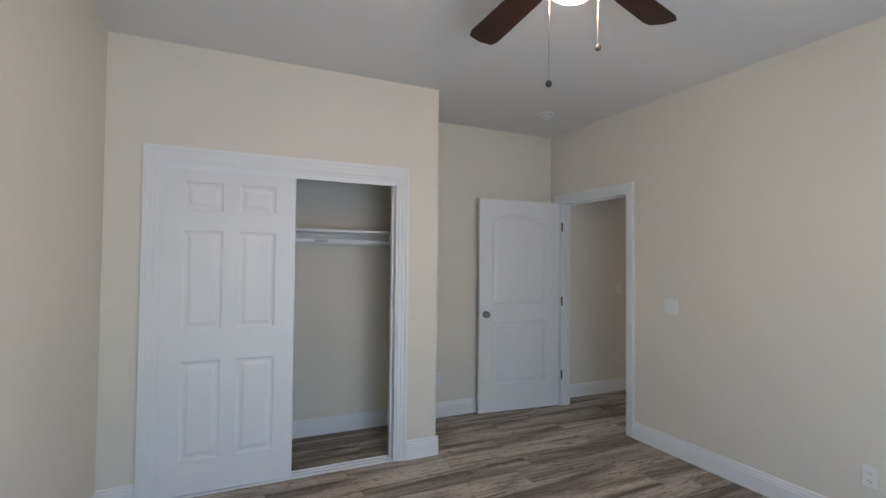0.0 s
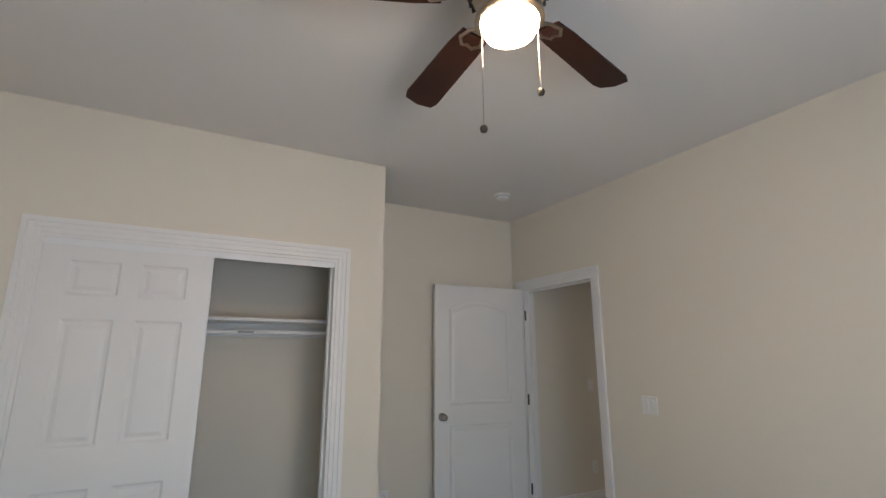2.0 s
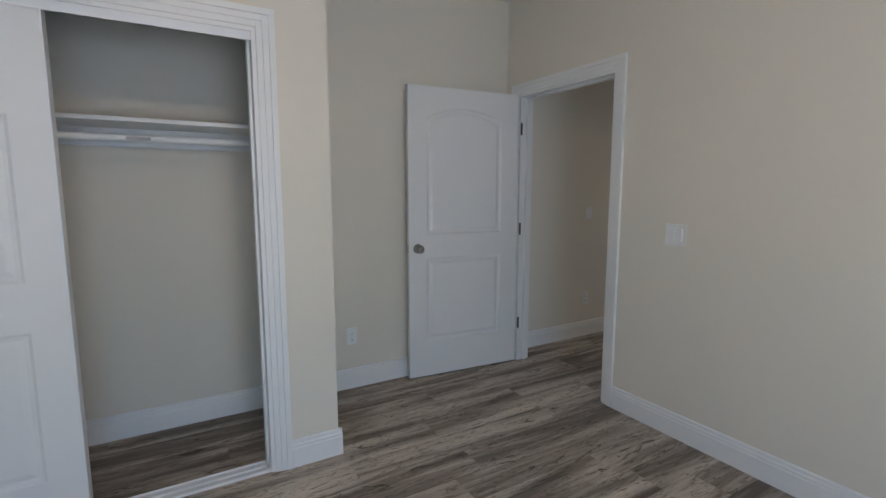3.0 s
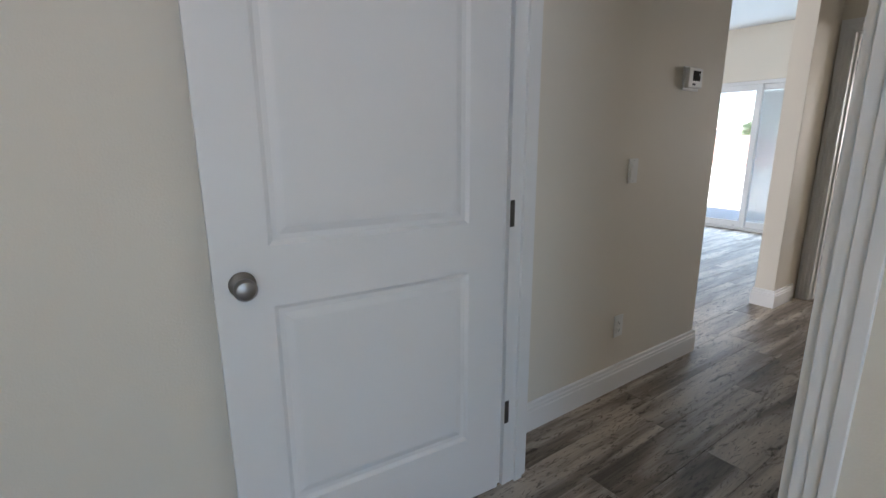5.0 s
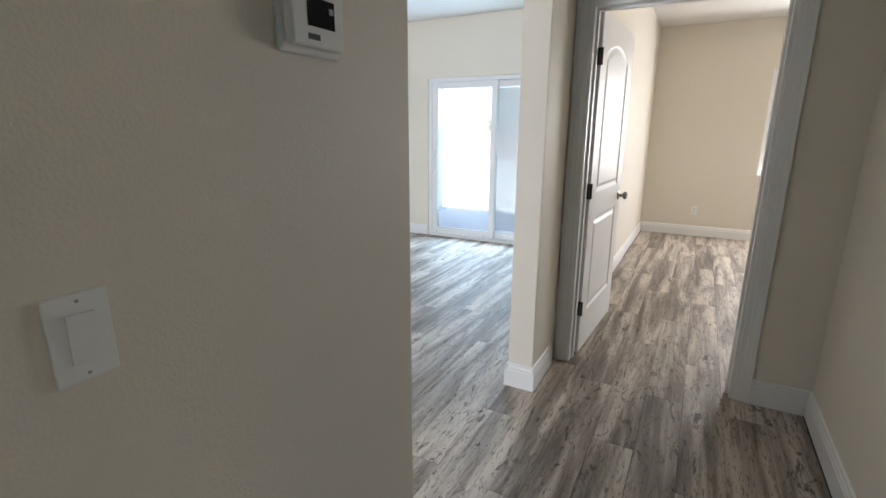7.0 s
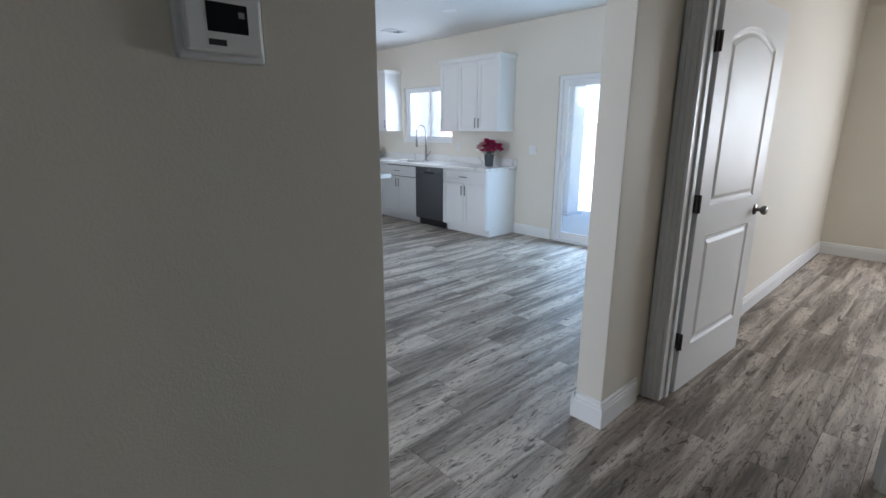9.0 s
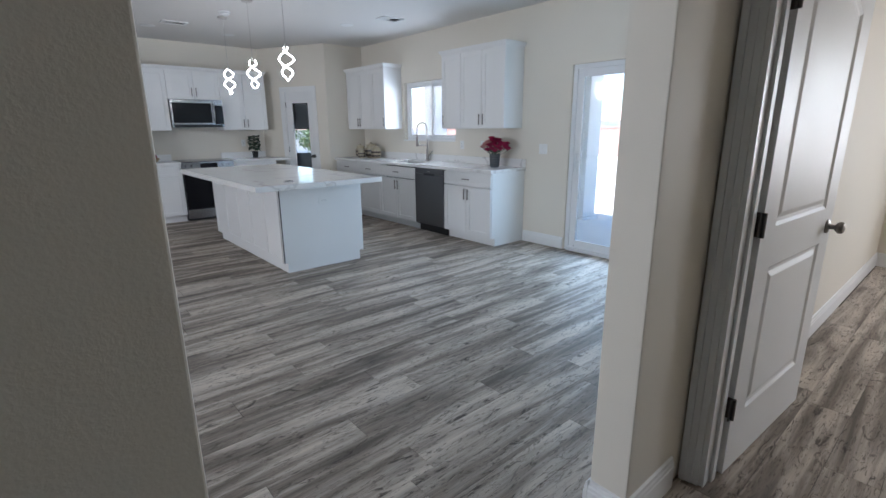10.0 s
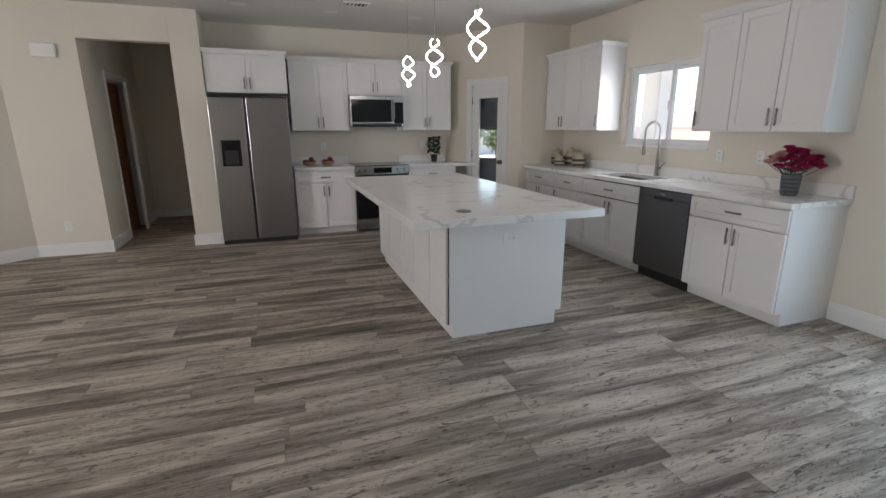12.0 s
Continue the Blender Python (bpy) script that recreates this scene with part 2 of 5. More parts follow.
def cyl(bm, r0, r1, h, at, axis="z", seg=20):
    turn = {"z": Matrix.Identity(4), "x": pose(0, 0, 0, 0, 90, 0), "y": pose(0, 0, 0, -90, 0, 0)}[axis]
    m = Matrix.Translation(at) @ turn @ Matrix.Translation((0, 0, h / 2))
    bmesh.ops.create_cone(bm, cap_ends=True, segments=seg, radius1=r0, radius2=r1, depth=h, matrix=m)


def lathe(bm, prof, at=(0, 0, 0), seg=24):
    """Turned body: profile of (radius, height) round the upright axis."""
    rings = []
    for r, z in prof:
        rings.append([bm.verts.new((at[0] + r * math.cos(2 * math.pi * i / seg), at[1] + r * math.sin(2 * math.pi * i / seg), at[2] + z)) for i in range(seg)])
    for a, b in zip(rings, rings[1:]):
        for i in range(seg):
            bm.faces.new((a[i], a[(i + 1) % seg], b[(i + 1) % seg], b[i]))
    bm.faces.new(rings[0][::-1])
    bm.faces.new(rings[-1])


def tube(bm, pts, r, seg=8):
    pts = [Vector(p) for p in pts]
    rings = []
    for i, p in enumerate(pts):
        d = (pts[min(i + 1, len(pts) - 1)] - pts[max(i - 1, 0)]).normalized()
        a = d.cross(Vector((0.31, 0.52, 0.79))).normalized()
        b = d.cross(a)
        rings.append([bm.verts.new(p + r * (a * math.cos(2 * math.pi * k / seg) + b * math.sin(2 * math.pi * k / seg))) for k in range(seg)])
    for q, w in zip(rings, rings[1:]):
        best = min(range(seg), key=lambda s: sum((q[k].co - w[(k + s) % seg].co).length for k in range(seg)))
        for k in range(seg):
            bm.faces.new((q[k], q[(k + 1) % seg], w[(k + 1 + best) % seg], w[(k + best) % seg]))
    bm.faces.new(rings[0][::-1])
    bm.faces.new(rings[-1])


def prism(bm, pts, z0, z1):
    lo = [bm.verts.new((x, y, z0)) for x, y in pts]
    hi = [bm.verts.new((x, y, z1)) for x, y in pts]
    bm.faces.new(lo[::-1])
    bm.faces.new(hi)
    for i in range(len(pts)):
        j = (i + 1) % len(pts)
        bm.faces.new((lo[i], lo[j], hi[j], hi[i]))


def mesh_of(name, bm, material, smooth=False):
    bmesh.ops.recalc_face_normals(bm, faces=bm.faces)
    me = bpy.data.meshes.new(name)
    bm.to_mesh(me)
    bm.free()
    me.materials.append(material)
    if smooth:
        me.shade_smooth()
        me.set_sharp_from_angle(angle=radians(40))
    return me


def part(name, bm, material, parent, label="", smooth=False):
    ob = new(name, mesh_of(name, bm, material, smooth))
    ob.parent = parent
    if label:
        ob["label"] = label
    return ob


def pbox(name, boxes, material, parent, bevel=0.0, label=""):
    bm = bmesh.new()
    for b in boxes:
        bx(bm, *b, bevel=bevel)
    return part(name, bm, material, parent, label)


def thing(name, m, label, category, group="", kind=""):
    ob = new(name)
    ob.empty_display_size = 0.1
    ob.matrix_world = m
    return tagged(ob, label, category, group, kind)


def built(name, boxes, material, label="", bevel=0.0, kind="structure", category=""):
    bm = bmesh.new()
    for b in boxes:
        bx(bm, *b, bevel=bevel)
    ob = new(name, mesh_of(name, bm, material))
    return tagged(ob, label, category, kind=kind)


H = 2.745     # ceiling height
T = 0.12      # wall thickness
EX = 6.265    # inner face of the east wall
NY = 8.15     # inner face of the kitchen's north wall

# ---- walls, ceilings, floor base ----
built("wall_bedroom_west", [(-3.85, -4.87, 0, -3.73, 0.12, H)], M_WALL, "cream painted bedroom wall with fine orange peel")
# the bedroom's south wall has the window that lights the room
built("wall_bedroom_south", [(-3.73, -4.87, 0, -3.1, -4.75, H), (-1.3, -4.87, 0, 0, -4.75, H), (-3.1, -4.87, 0, -1.3, -4.75, 0.45), (-3.1, -4.87, 1.7, -1.3, -4.75, H)], M_WALL, "cream painted wall round a bedroom window")
built("wall_bedroom_east", [(0, -4.87, 0, T, -1.035, H), (0, -0.15, 0, T, 0.03, H), (0, -1.035, 2.05, T, -0.15, H)], M_WALL, "cream painted wall with a doorway to the hall")
built("wall_bedroom_north", [(-3.73, 0, 0, 0, T, H)], M_WALL, "cream painted wall behind closet and open door")
built("wall_closet_front", [(-3.73, -0.75, 0, -3.462, -0.63, H), (-1.952, -0.75, 0, -1.64, -0.63, H), (-3.462, -0.75, 2.04, -1.952, -0.63, H), (-1.76, -0.63, 0, -1.64, 0, H)], M_WALL, "cream painted closet wall with a wide opening")
built("wall_hall_north", [(0.12, 0.03, 0, 1.755, 0.17, H)], M_WALL, "cream painted hall wall with thermostat and switch", bevel=0.004)
built("wall_living_south", [(-3.6, 0.12, 0, 0.12, 0.17, H)], M_WALL, "cream painted living room wall")
built("wall_hall_south", [(0.12, -1.38, 0, 3.46, -1.26, H)], M_WALL, "cream painted hall wall")
built("wall_stub", [(3.016, 0.05, 0, 3.58, 0.19, H)], M_WALL, "cream painted end of wall beside the second bedroom", bevel=0.004)
built("wall_second_bedroom_west", [(3.46, -3.72, 0, 3.58, -0.93, H), (3.46, -0.03, 0, 3.58, 0.05, H), (3.46, -0.93, 2.05, 3.58, -0.03, H)], M_WALL, "cream painted wall with the second bedroom doorway")
built("wall_second_bedroom_north", [(3.58, 0.05, 0, EX, 0.19, H), (EX, 0.05, 0, 8.03, 0.11, H)], M_WALL, "cream painted wall of the second bedroom")
built("wall_second_bedroom_south", [(3.58, -3.72, 0, 8.03, -3.6, H)], M_WALL, "cream painted wall of the second bedroom")
built("wall_second_bedroom_east", [(8.03, -3.72, 0, 8.17, -2.75, H), (8.03, -1.28, 0, 8.17, 0.11, H), (8.03, -2.75, 0, 8.17, -1.28, 0.86), (8.03, -2.75, 2.15, 8.17, -1.28, H)], M_WALL, "cream painted wall with a bright window")
built("wall_wing_exterior", [(6.405, 0.11, -0.1, 8.25, 0.21, H + 0.1), (8.17, -3.8, -0.1, 8.25, -2.75, H + 0.1), (8.17, -1.28, -0.1, 8.25, 0.11, H + 0.1), (8.17, -2.75, -0.1, 8.25, -1.28, 0.86), (8.17, -2.75, 2.15, 8.25, -1.28, H + 0.1)], M_STUCCO, "grey stucco wall of the house wing by the patio")
built("wall_kitchen_east", [(EX, 0.19, 0, EX + 0.14, 0.77, H), (EX, 0.77, 2.05, EX + 0.14, 2.60, H), (EX, 2.60, 0, EX + 0.14, 4.49, H), (EX, 4.49, 0, EX + 0.14, 5.70, 1.22), (EX, 4.49, 2.08, EX + 0.14, 5.70, H), (EX, 5.70, 0, EX + 0.14, 7.01, H)], M_WALL, "cream painted kitchen wall with window and patio door")
built("wall_kitchen_north", [(1.66, NY, 0, 4.98, NY + T, H)], M_WALL, "cream painted kitchen wall behind the range")
built("wall_entry_pier", [(1.35, 7.50, 0, 1.66, NY + T, H), (0.45, 7.50, 2.38, 1.35, 7.64, H)], M_WALL, "cream painted pier and header by the entry", bevel=0.004)
bm = bmesh.new()
prism(bm, [(0.45, 7.50), (0.45, 7.64), (-0.3, 7.64), (-0.85, 7.38), (-0.85, 7.24), (-0.62, 7.24), (-0.28, 7.50)], 0, H)
tagged(new("wall_living_splay", mesh_of("wall_living_splay", bm, M_WALL)), "cream painted splayed wall beside the entry", kind="structure")
built("wall_living_north", [(-3.6, 7.9, 0, -0.3, 8.02, H)], M_WALL, "cream painted living room wall")
built("wall_living_west", [(-3.6, 0.17, 0, -3.48, 1.9, H), (-3.6, 3.4, 0, -3.48, 7.9, H), (-3.6, 1.9, 0, -3.48, 3.4, 0.75), (-3.6, 1.9, 2.05, -3.48, 3.4, H)], M_WALL, "cream painted living room wall with a window")
built("wall_entry_west", [(0.31, 7.64, 0, 0.45, 8.32, H), (0.31, 9.24, 0, 0.45, 9.97, H), (0.31, 8.32, 2.06, 0.45, 9.24, H)], M_WALL, "cream painted entry wall with a doorway")
built("wall_entry_north", [(0.45, 9.85, 0, 1.66, 9.97, H)], M_WALL, "cream painted wall at the end of the entry")
built("wall_entry_east", [(1.54, NY + T, 0, 1.66, 9.85, H)], M_WALL, "cream painted entry wall")
built("wall_beyond_entry", [(-1.2, 8.2, 0, -1.1, 9.4, H), (-1.1, 8.12, 0, 0.31, 8.2, H), (-1.1, 9.4, 0, 0.31, 9.48, H)], M_WALL, "cream painted room beyond the entry door")
# pantry corner with its slanting door wall
PA, PB = Vector((4.93, NY, 0)), Vector((5.56, 6.90, 0))
PD = (PB - PA).normalized()
PM = Matrix(((PD.x, -PD.y, 0, PA.x), (PD.y, PD.x, 0, PA.y), (0, 0, 1, 0), (0, 0, 0, 1)))
PL = (PB - PA).length
P0, P1 = 0.50, 1.13
bm = bmesh.new()
for b in ((0, 0, 0, P0, 0.11, H), (P1, 0, 0, PL, 0.11, H), (P0, 0, 2.04, P1, 0.11, H)):
    bx(bm, *b, turn=PM)
tagged(new("wall_pantry_slant", mesh_of("wall_pantry_slant", bm, M_WALL)), "cream painted slanting wall with the pantry door", kind="structure")
built("wall_pantry_south", [(5.56, 6.90, 0, EX, 7.01, H)], M_WALL, "cream painted pantry wall")

built("ceiling_bedroom", [(-3.85, -4.87, H, T, 0.12, H + 0.12)], M_CEIL, "white painted bedroom ceiling")
built("ceiling_hall_and_living", [(T, -1.38, H, 3.58, 0.12, H + 0.12), (-3.6, 0.12, H, EX + 0.14, 9.97, H + 0.12)], M_CEIL, "white painted ceiling of hall and great room")
built("ceiling_second_bedroom", [(3.58, -3.72, H, 8.17, 0.12, H + 0.12)], M_CEIL, "white painted second bedroom ceiling")
floor = built("floor", [(-3.85, -4.87, -0.15, T, 0.11, -0.006), (T, -1.38, -0.15, 3.46, 0.11, -0.006), (3.46, -3.72, -0.15, 8.17, 0.11, -0.006), (-3.6, 0.11, -0.15, EX + 0.10, 9.97, -0.006)], M_SHADOW, "grey brown wood-look vinyl plank floor")

# ---- trim ----
BASE_PROFILE = [(0, 0), (0.016, 0), (0.016, 0.095), (0.013, 0.100), (0.013, 0.112), (0.009, 0.118), (0.008, 0.132), (0, 0.138)]


def baseboard(x0, y0, x1, y1):
    """Moulded skirting along a wall; the room lies to the left of the way from the first end to the second."""
    d = Vector((x1 - x0, y1 - y0, 0))
    n = Vector((-d.y, d.x, 0)).normalized()
    bm = bmesh.new()
    ends = []
    for p in (Vector((x0, y0, 0)), Vector((x1, y1, 0))):
        ends.append([bm.verts.new(p + n * a + Vector((0, 0, z))) for a, z in BASE_PROFILE])
    k = len(BASE_PROFILE)
    for i in range(k):
        bm.faces.new((ends[0][i], ends[0][(i + 1) % k], ends[1][(i + 1) % k], ends[1][i]))
    bm.faces.new(ends[0][::-1])
    bm.faces.new(ends[1])
    tagged(new("baseboard", mesh_of("baseboard", bm, M_TRIM)), "white moulded baseboard", kind="structure")


for run in ((-3.73, -0.75, -3.73, -4.75), (-3.542, -0.75, -3.73, -0.75), (-1.622, -0.75, -1.872, -0.75), (-1.64, 0, -1.64, -0.75), (-0.02, 0, -1.64, 0), (0, -4.75, 0, -1.11),
            (-1.76, 0, -3.73, 0), (-1.76, -0.63, -1.76, 0), (-3.73, 0, -3.73, -0.63), (-3.73, -4.75, 0, -4.75),
            (1.773, 0.03, 0.20, 0.03), (1.755, 0.17, 1.755, 0.03), (T, -1.26, 3.46, -1.26),
            (3.37, 0.05, 2.998, 0.05), (3.016, 0.05, 3.016, 0.19), (3.46, -1.26, 3.46, -1.005),
            (2.998, 0.19, EX, 0.19), (8.03, 0.05, 3.60, 0.05), (8.03, -3.6, 8.03, 0.05), (EX, 0.19, EX, 0.755), (EX, 2.615, EX, 3.21),
            (1.66, 7.50, 1.332, 7.50), (1.35, 7.50, 1.35, NY), (0.468, 7.50, -0.28, 7.50), (-0.28, 7.50, -0.62, 7.24), (-0.62, 7.24, -0.85, 7.24),
            (0.45, 8.25, 0.45, 7.50), (1.54, 9.85, 0.45, 9.85), (0.45, 9.85, 0.45, 9.31), (-0.85, 7.9, -3.48, 7.9)):
    baseboard(*run)


def casing(m, w, h, label, width=0.072, both=0.0, name="door_casing"):
    """Stepped door casing round an opening w wide and h high; local x along the wall, the room on the side of -y."""
    t = thing(name, m, label, "casing", kind="structure")
    for side in ((-1, 0.0), (1, both)) if both else ((-1, 0.0),):
        s, y = side
        for piece, spans in (("casing_leg", ((-width, 0.0), (w, w + width))), ("casing_head", None)):
            if spans:
                for a, b in spans:
                    inner = b if a < 0 else a
                    o = a if a < 0 else b
                    q = (o - inner) / 3
                    pbox(piece, [(inner, y, 0, inner + q, y + s * 0.009, h + abs(q)), (inner + q, y, 0, inner + 2 * q, y + s * 0.013, h + 2 * abs(q)), (inner + 2 * q, y, 0, o, y + s * 0.019, h + 2 * abs(q))], M_TRIM, t, 0.0015)
            else:
                q = width / 3
                pbox(piece, [(0, y, h, w, y + s * 0.009, h + q), (-q, y, h + q, w + q, y + s * 0.013, h + 2 * q), (-width, y, h + 2 * q, w + width, y + s * 0.019, h + width)], M_TRIM, t, 0.0015)
    if both:
        pbox("jamb", [(0, 0, 0, 0.018, both, h), (w - 0.018, 0, 0, w, both, h), (0.018, 0, h - 0.018, w - 0.018, both, h)], M_TRIM, t)
        pbox("door_stop", [(0.018, both * 0.45, 0, 0.03, both * 0.75, h - 0.018), (w - 0.03, both * 0.45, 0, w - 0.018, both * 0.75, h - 0.018), (0.03, both * 0.45, h - 0.03, w - 0.03, both * 0.75, h - 0.018)], M_TRIM, t)
    return t


casing(pose(0, -0.15, 0, 0, 0, -90), 0.885, 2.05, "white stepped casing round the bedroom doorway", both=T)
casing(pose(3.46, -0.03, 0, 0, 0, -90), 0.90, 2.05, "white stepped casing round the second bedroom doorway", both=T)
casing(pose(-3.462, -0.75, 0, 0, 0, 0), 1.51, 2.04, "white stepped casing round the closet opening", 0.078, both=T)
casing(pose(0.45, 8.32, 0, 0, 0, 90), 0.92, 2.06, "white casing round the entry doorway", both=0.14)
casing(PM @ pose(P0, 0, 0), P1 - P0, 2.04, "white stepped casing round the pantry door", 0.06, both=0.11)


def door_leaf(parent, w, h, t, panels, name="leaf", material=None):
    """Moulded door leaf, local x from the hinge edge, y across the thickness; panels are (x0, z0, x1, z1, rise of the arch)."""
    bm = bmesh.new()
    xs = sorted({0, w, *[p[0] for p in panels], *[p[2] for p in panels]})
    zs = sorted({0, h, *[p[1] for p in panels], *[p[3] for p in panels]})

    def face(pts):
        bm.faces.new([bm.verts.new(p) for p in pts])
    for s in (-1, 1):
        y = s * t / 2
        for a, b in zip(xs, xs[1:]):
            for c, d in zip(zs, zs[1:]):
                if not any(p[0] <= a and b <= p[2] and p[1] <= c and d <= p[3] for p in panels):
                    face([(a, y, c), (b, y, c), (b, y, d), (a, y, d)])
        for x0, z0, x1, z1, rise in panels:
            n = 14 if rise else 1
            top = [(x1 + (x0 - x1) * i / n, z1 - rise * (2 * i / n - 1) ** 2) for i in range(n + 1)]
            out = [(x0, z0), (x1, z0)] + top
            if rise:
                for (ax, az), (cx, cz) in zip(top, top[1:]):
                    face([(ax, y, az), (cx, y, cz), (cx, y, z1 + 0.0001), (ax, y, z1 + 0.0001)])
            mx_, mz_ = (x0 + x1) / 2, (z0 + z1) / 2
            loops = []
            for inset, depth in ((0, 0), (0.012, 0.008), (0.026, 0.009), (0.046, 0.002), (0.05, 0.0015)):
                kx, kz = 1 - 2 * inset / (x1 - x0), 1 - 2 * inset / (z1 - z0)
                loops.append([(mx_ + (px - mx_) * kx, y - s * depth, mz_ + (pz - mz_) * kz) for px, pz in out])
            for la, lb in zip(loops, loops[1:]):
                for i in range(len(out)):
                    j = (i + 1) % len(out)
                    if la[i] != la[j]:
                        face([la[i], la[j], lb[j], lb[i]])
            face(loops[-1])
    q = t / 2
    for a, b, c, d in (((0, 0), (w, 0), 0, 0), ((0, h), (w, h), 0, 0), ((0, 0), (0, h), 0, 0), ((w, 0), (w, h), 0, 0)):
        face([(a[0], -q, a[1]), (b[0], -q, b[1]), (b[0], q, b[1]), (a[0], q, a[1])])
    bmesh.ops.remove_doubles(bm, verts=bm.verts, dist=0.0004)
    return part(name, bm, material or M_DOOR, parent)


def knob(parent, x, z, t, material):
    for s in (-1, 1):
        bm = bmesh.new()
        lathe(bm, [(0.001, 0), (0.033, 0), (0.033, 0.004), (0.027, 0.009), (0.012, 0.012), (0.011, 0.03), (0.02, 0.036), (0.027, 0.045), (0.028, 0.055), (0.022, 0.064), (0.008, 0.068), (0.001, 0.068)])
        k = part("door_knob", bm, material, parent, "round polished metal door knob", True)
        k.matrix_local = Matrix.Translation((x, s * t / 2, z)) @ pose(0, 0, 0, 90 if s < 0 else -90, 0, 0)


def hinges(parent, t, side, heights=(0.30, 1.04, 1.79), jamb_leaf=True):
    for z in heights:
        bm = bmesh.new()
        cyl(bm, 0.007, 0.007, 0.09, (-0.004, side * (t / 2 + 0.005), z - 0.045), seg=10)
        bx(bm, -0.002, side * t / 2, z - 0.045, 0.0, -side * t / 2 * 0.6, z + 0.045)
        if jamb_leaf:
            bx(bm, -0.030, side * (t / 2 - 0.003), z - 0.045, -0.002, side * (t / 2), z + 0.045)
        part("hinge", bm, M_DARKMETAL, parent, "dark metal butt hinge")


def two_panel(w):
    return [(0.135, 0.25, w - 0.135, 0.86, 0), (0.135, 1.02, w - 0.135, 1.90, 0.075)]


# open bedroom door: hinged by the room's corner and swung past square
d1 = thing("bedroom_door", pose(-0.03, -0.155, 0.012, 0, 0, 180 - 5), "white two-panel arched door standing open against the wall", "door")
door_leaf(d1, 0.875, 2.03, 0.036, two_panel(0.875))
knob(d1, 0.81, 0.93, 0.036, M_HANDLE)
hinges(d1, 0.036, -1, jamb_leaf=False)
pbox("latch_plate", [(0.8745, -0.012, 0.90, 0.8765, 0.012, 0.96)], M_NICKEL, d1, label="metal latch plate")
for z in (0.31, 1.05, 1.80):
    hp = built("hinge_plate", [(0.001, -0.1700, z - 0.045, 0.021, -0.1682, z + 0.045)], M_DARKMETAL, "dark metal hinge leaf screwed to the white jamb", 0.0008, "", "hinge")
    tagged(hp, group="jamb hinges")
d2 = thing("second_bedroom_door", pose(3.585, -0.055, 0.012, 0, 0, -3), "white two-panel arched door standing open into the second bedroom", "door")
door_leaf(d2, 0.88, 2.03, 0.036, two_panel(0.88))
knob(d2, 0.815, 0.93, 0.036, M_HANDLE)
hinges(d2, 0.036, -1)
built("strike_plate", [(0.03, -1.0175, 0.89, 0.055, -1.0155, 0.97)], M_DARKMETAL, "dark metal strike plate on a door jamb", kind="", category="strike plate")

# pantry door with a tall dark glass light
d3 = thing("pantry_door", PM @ pose(P0 + 0.02, 0.05, 0.012), "white back door with a tall glass pane and screen behind", "door")
PW = P1 - P0 - 0.04
pbox("stile", [(0, -0.018, 0, 0.12, 0.018, 2.02)], M_DOOR, d3, 0.002)
pbox("stile", [(PW - 0.12, -0.018, 0, PW, 0.018, 2.02)], M_DOOR, d3, 0.002)
pbox("rail", [(0.12, -0.018, 1.83, PW - 0.12, 0.018, 2.02)], M_DOOR, d3)
pbox("rail", [(0.12, -0.018, 0, PW - 0.12, 0.018, 0.22)], M_DOOR, d3)
pbox("pane", [(0.12, -0.004, 0.22, PW - 0.12, 0.004, 1.83)], M_GLASS, d3, label="clear glass pane").visible_shadow = False
pbox("bead", [(0.112, -0.022, 0.212, 0.128, -0.004, 1.838), (PW - 0.128, -0.022, 0.212, PW - 0.112, -0.004, 1.838), (0.128, -0.022, 1.822, PW - 0.128, -0.004, 1.838), (0.128, -0.022, 0.212, PW - 0.128, -0.004, 0.228)], M_TRIM, d3)
knob(d3, PW - 0.06, 0.93, 0.036, M_DARKMETAL)
hinges(d3, 0.036, -1)

# screen door outside the glazed door, with dark panels above and below an open middle
sg = thing("screen_door", PM @ pose(P0 + 0.02, 0.135, 0.012), "dark grey screen door behind the glazed back door", "door")
pbox("frame", [(0, -0.012, 0, 0.05, 0.012, 2.02), (PW - 0.05, -0.012, 0, PW, 0.012, 2.02), (0.05, -0.012, 1.97, PW - 0.05, 0.012, 2.02), (0.05, -0.012, 0, PW - 0.05, 0.012, 0.08)], M_GREYP, sg, 0.003)
pbox("upper_panel", [(0.05, -0.006, 1.41, PW - 0.05, 0.006, 1.97)], M_SCREEN, sg, 0.002, "dark grey upper panel")
pbox("lower_panel", [(0.05, -0.006, 0.08, PW - 0.05, 0.006, 0.95)], M_SCREEN, sg, 0.002, "dark grey lower panel")
pbox("bar", [(0.05, -0.012, 1.385, PW - 0.05, 0.012, 1.41)], M_BLACKP, sg, 0.002)
pbox("bar", [(0.05, -0.012, 0.95, PW - 0.05, 0.012, 0.975)], M_BLACKP, sg, 0.002)

# entry door: stained wood leaf standing in its frame, white inner edge
d4 = thing("entry_door", pose(0.47, 9.19, 0.012, 0, 0, -80), "orange brown stained door ajar with white inner face", "door")
door_leaf(d4, 0.40, 2.03, 0.04, [(0.08, 0.25, 0.32, 0.95, 0), (0.08, 1.05, 0.32, 1.9, 0)])
for z in (0.93, 1.06):
    bm = bmesh.new()
    lathe(bm, [(0.001, 0), (0.03, 0), (0.03, 0.012), (0.014, 0.016), (0.014, 0.05), (0.001, 0.05)])
    k = part("lock", bm, M_NICKEL, d4, "metal lever and deadbolt", True)
    k.matrix_local = Matrix.Translation((0.34, 0.02, z)) @ pose(0, 0, 0, -90, 0, 0)
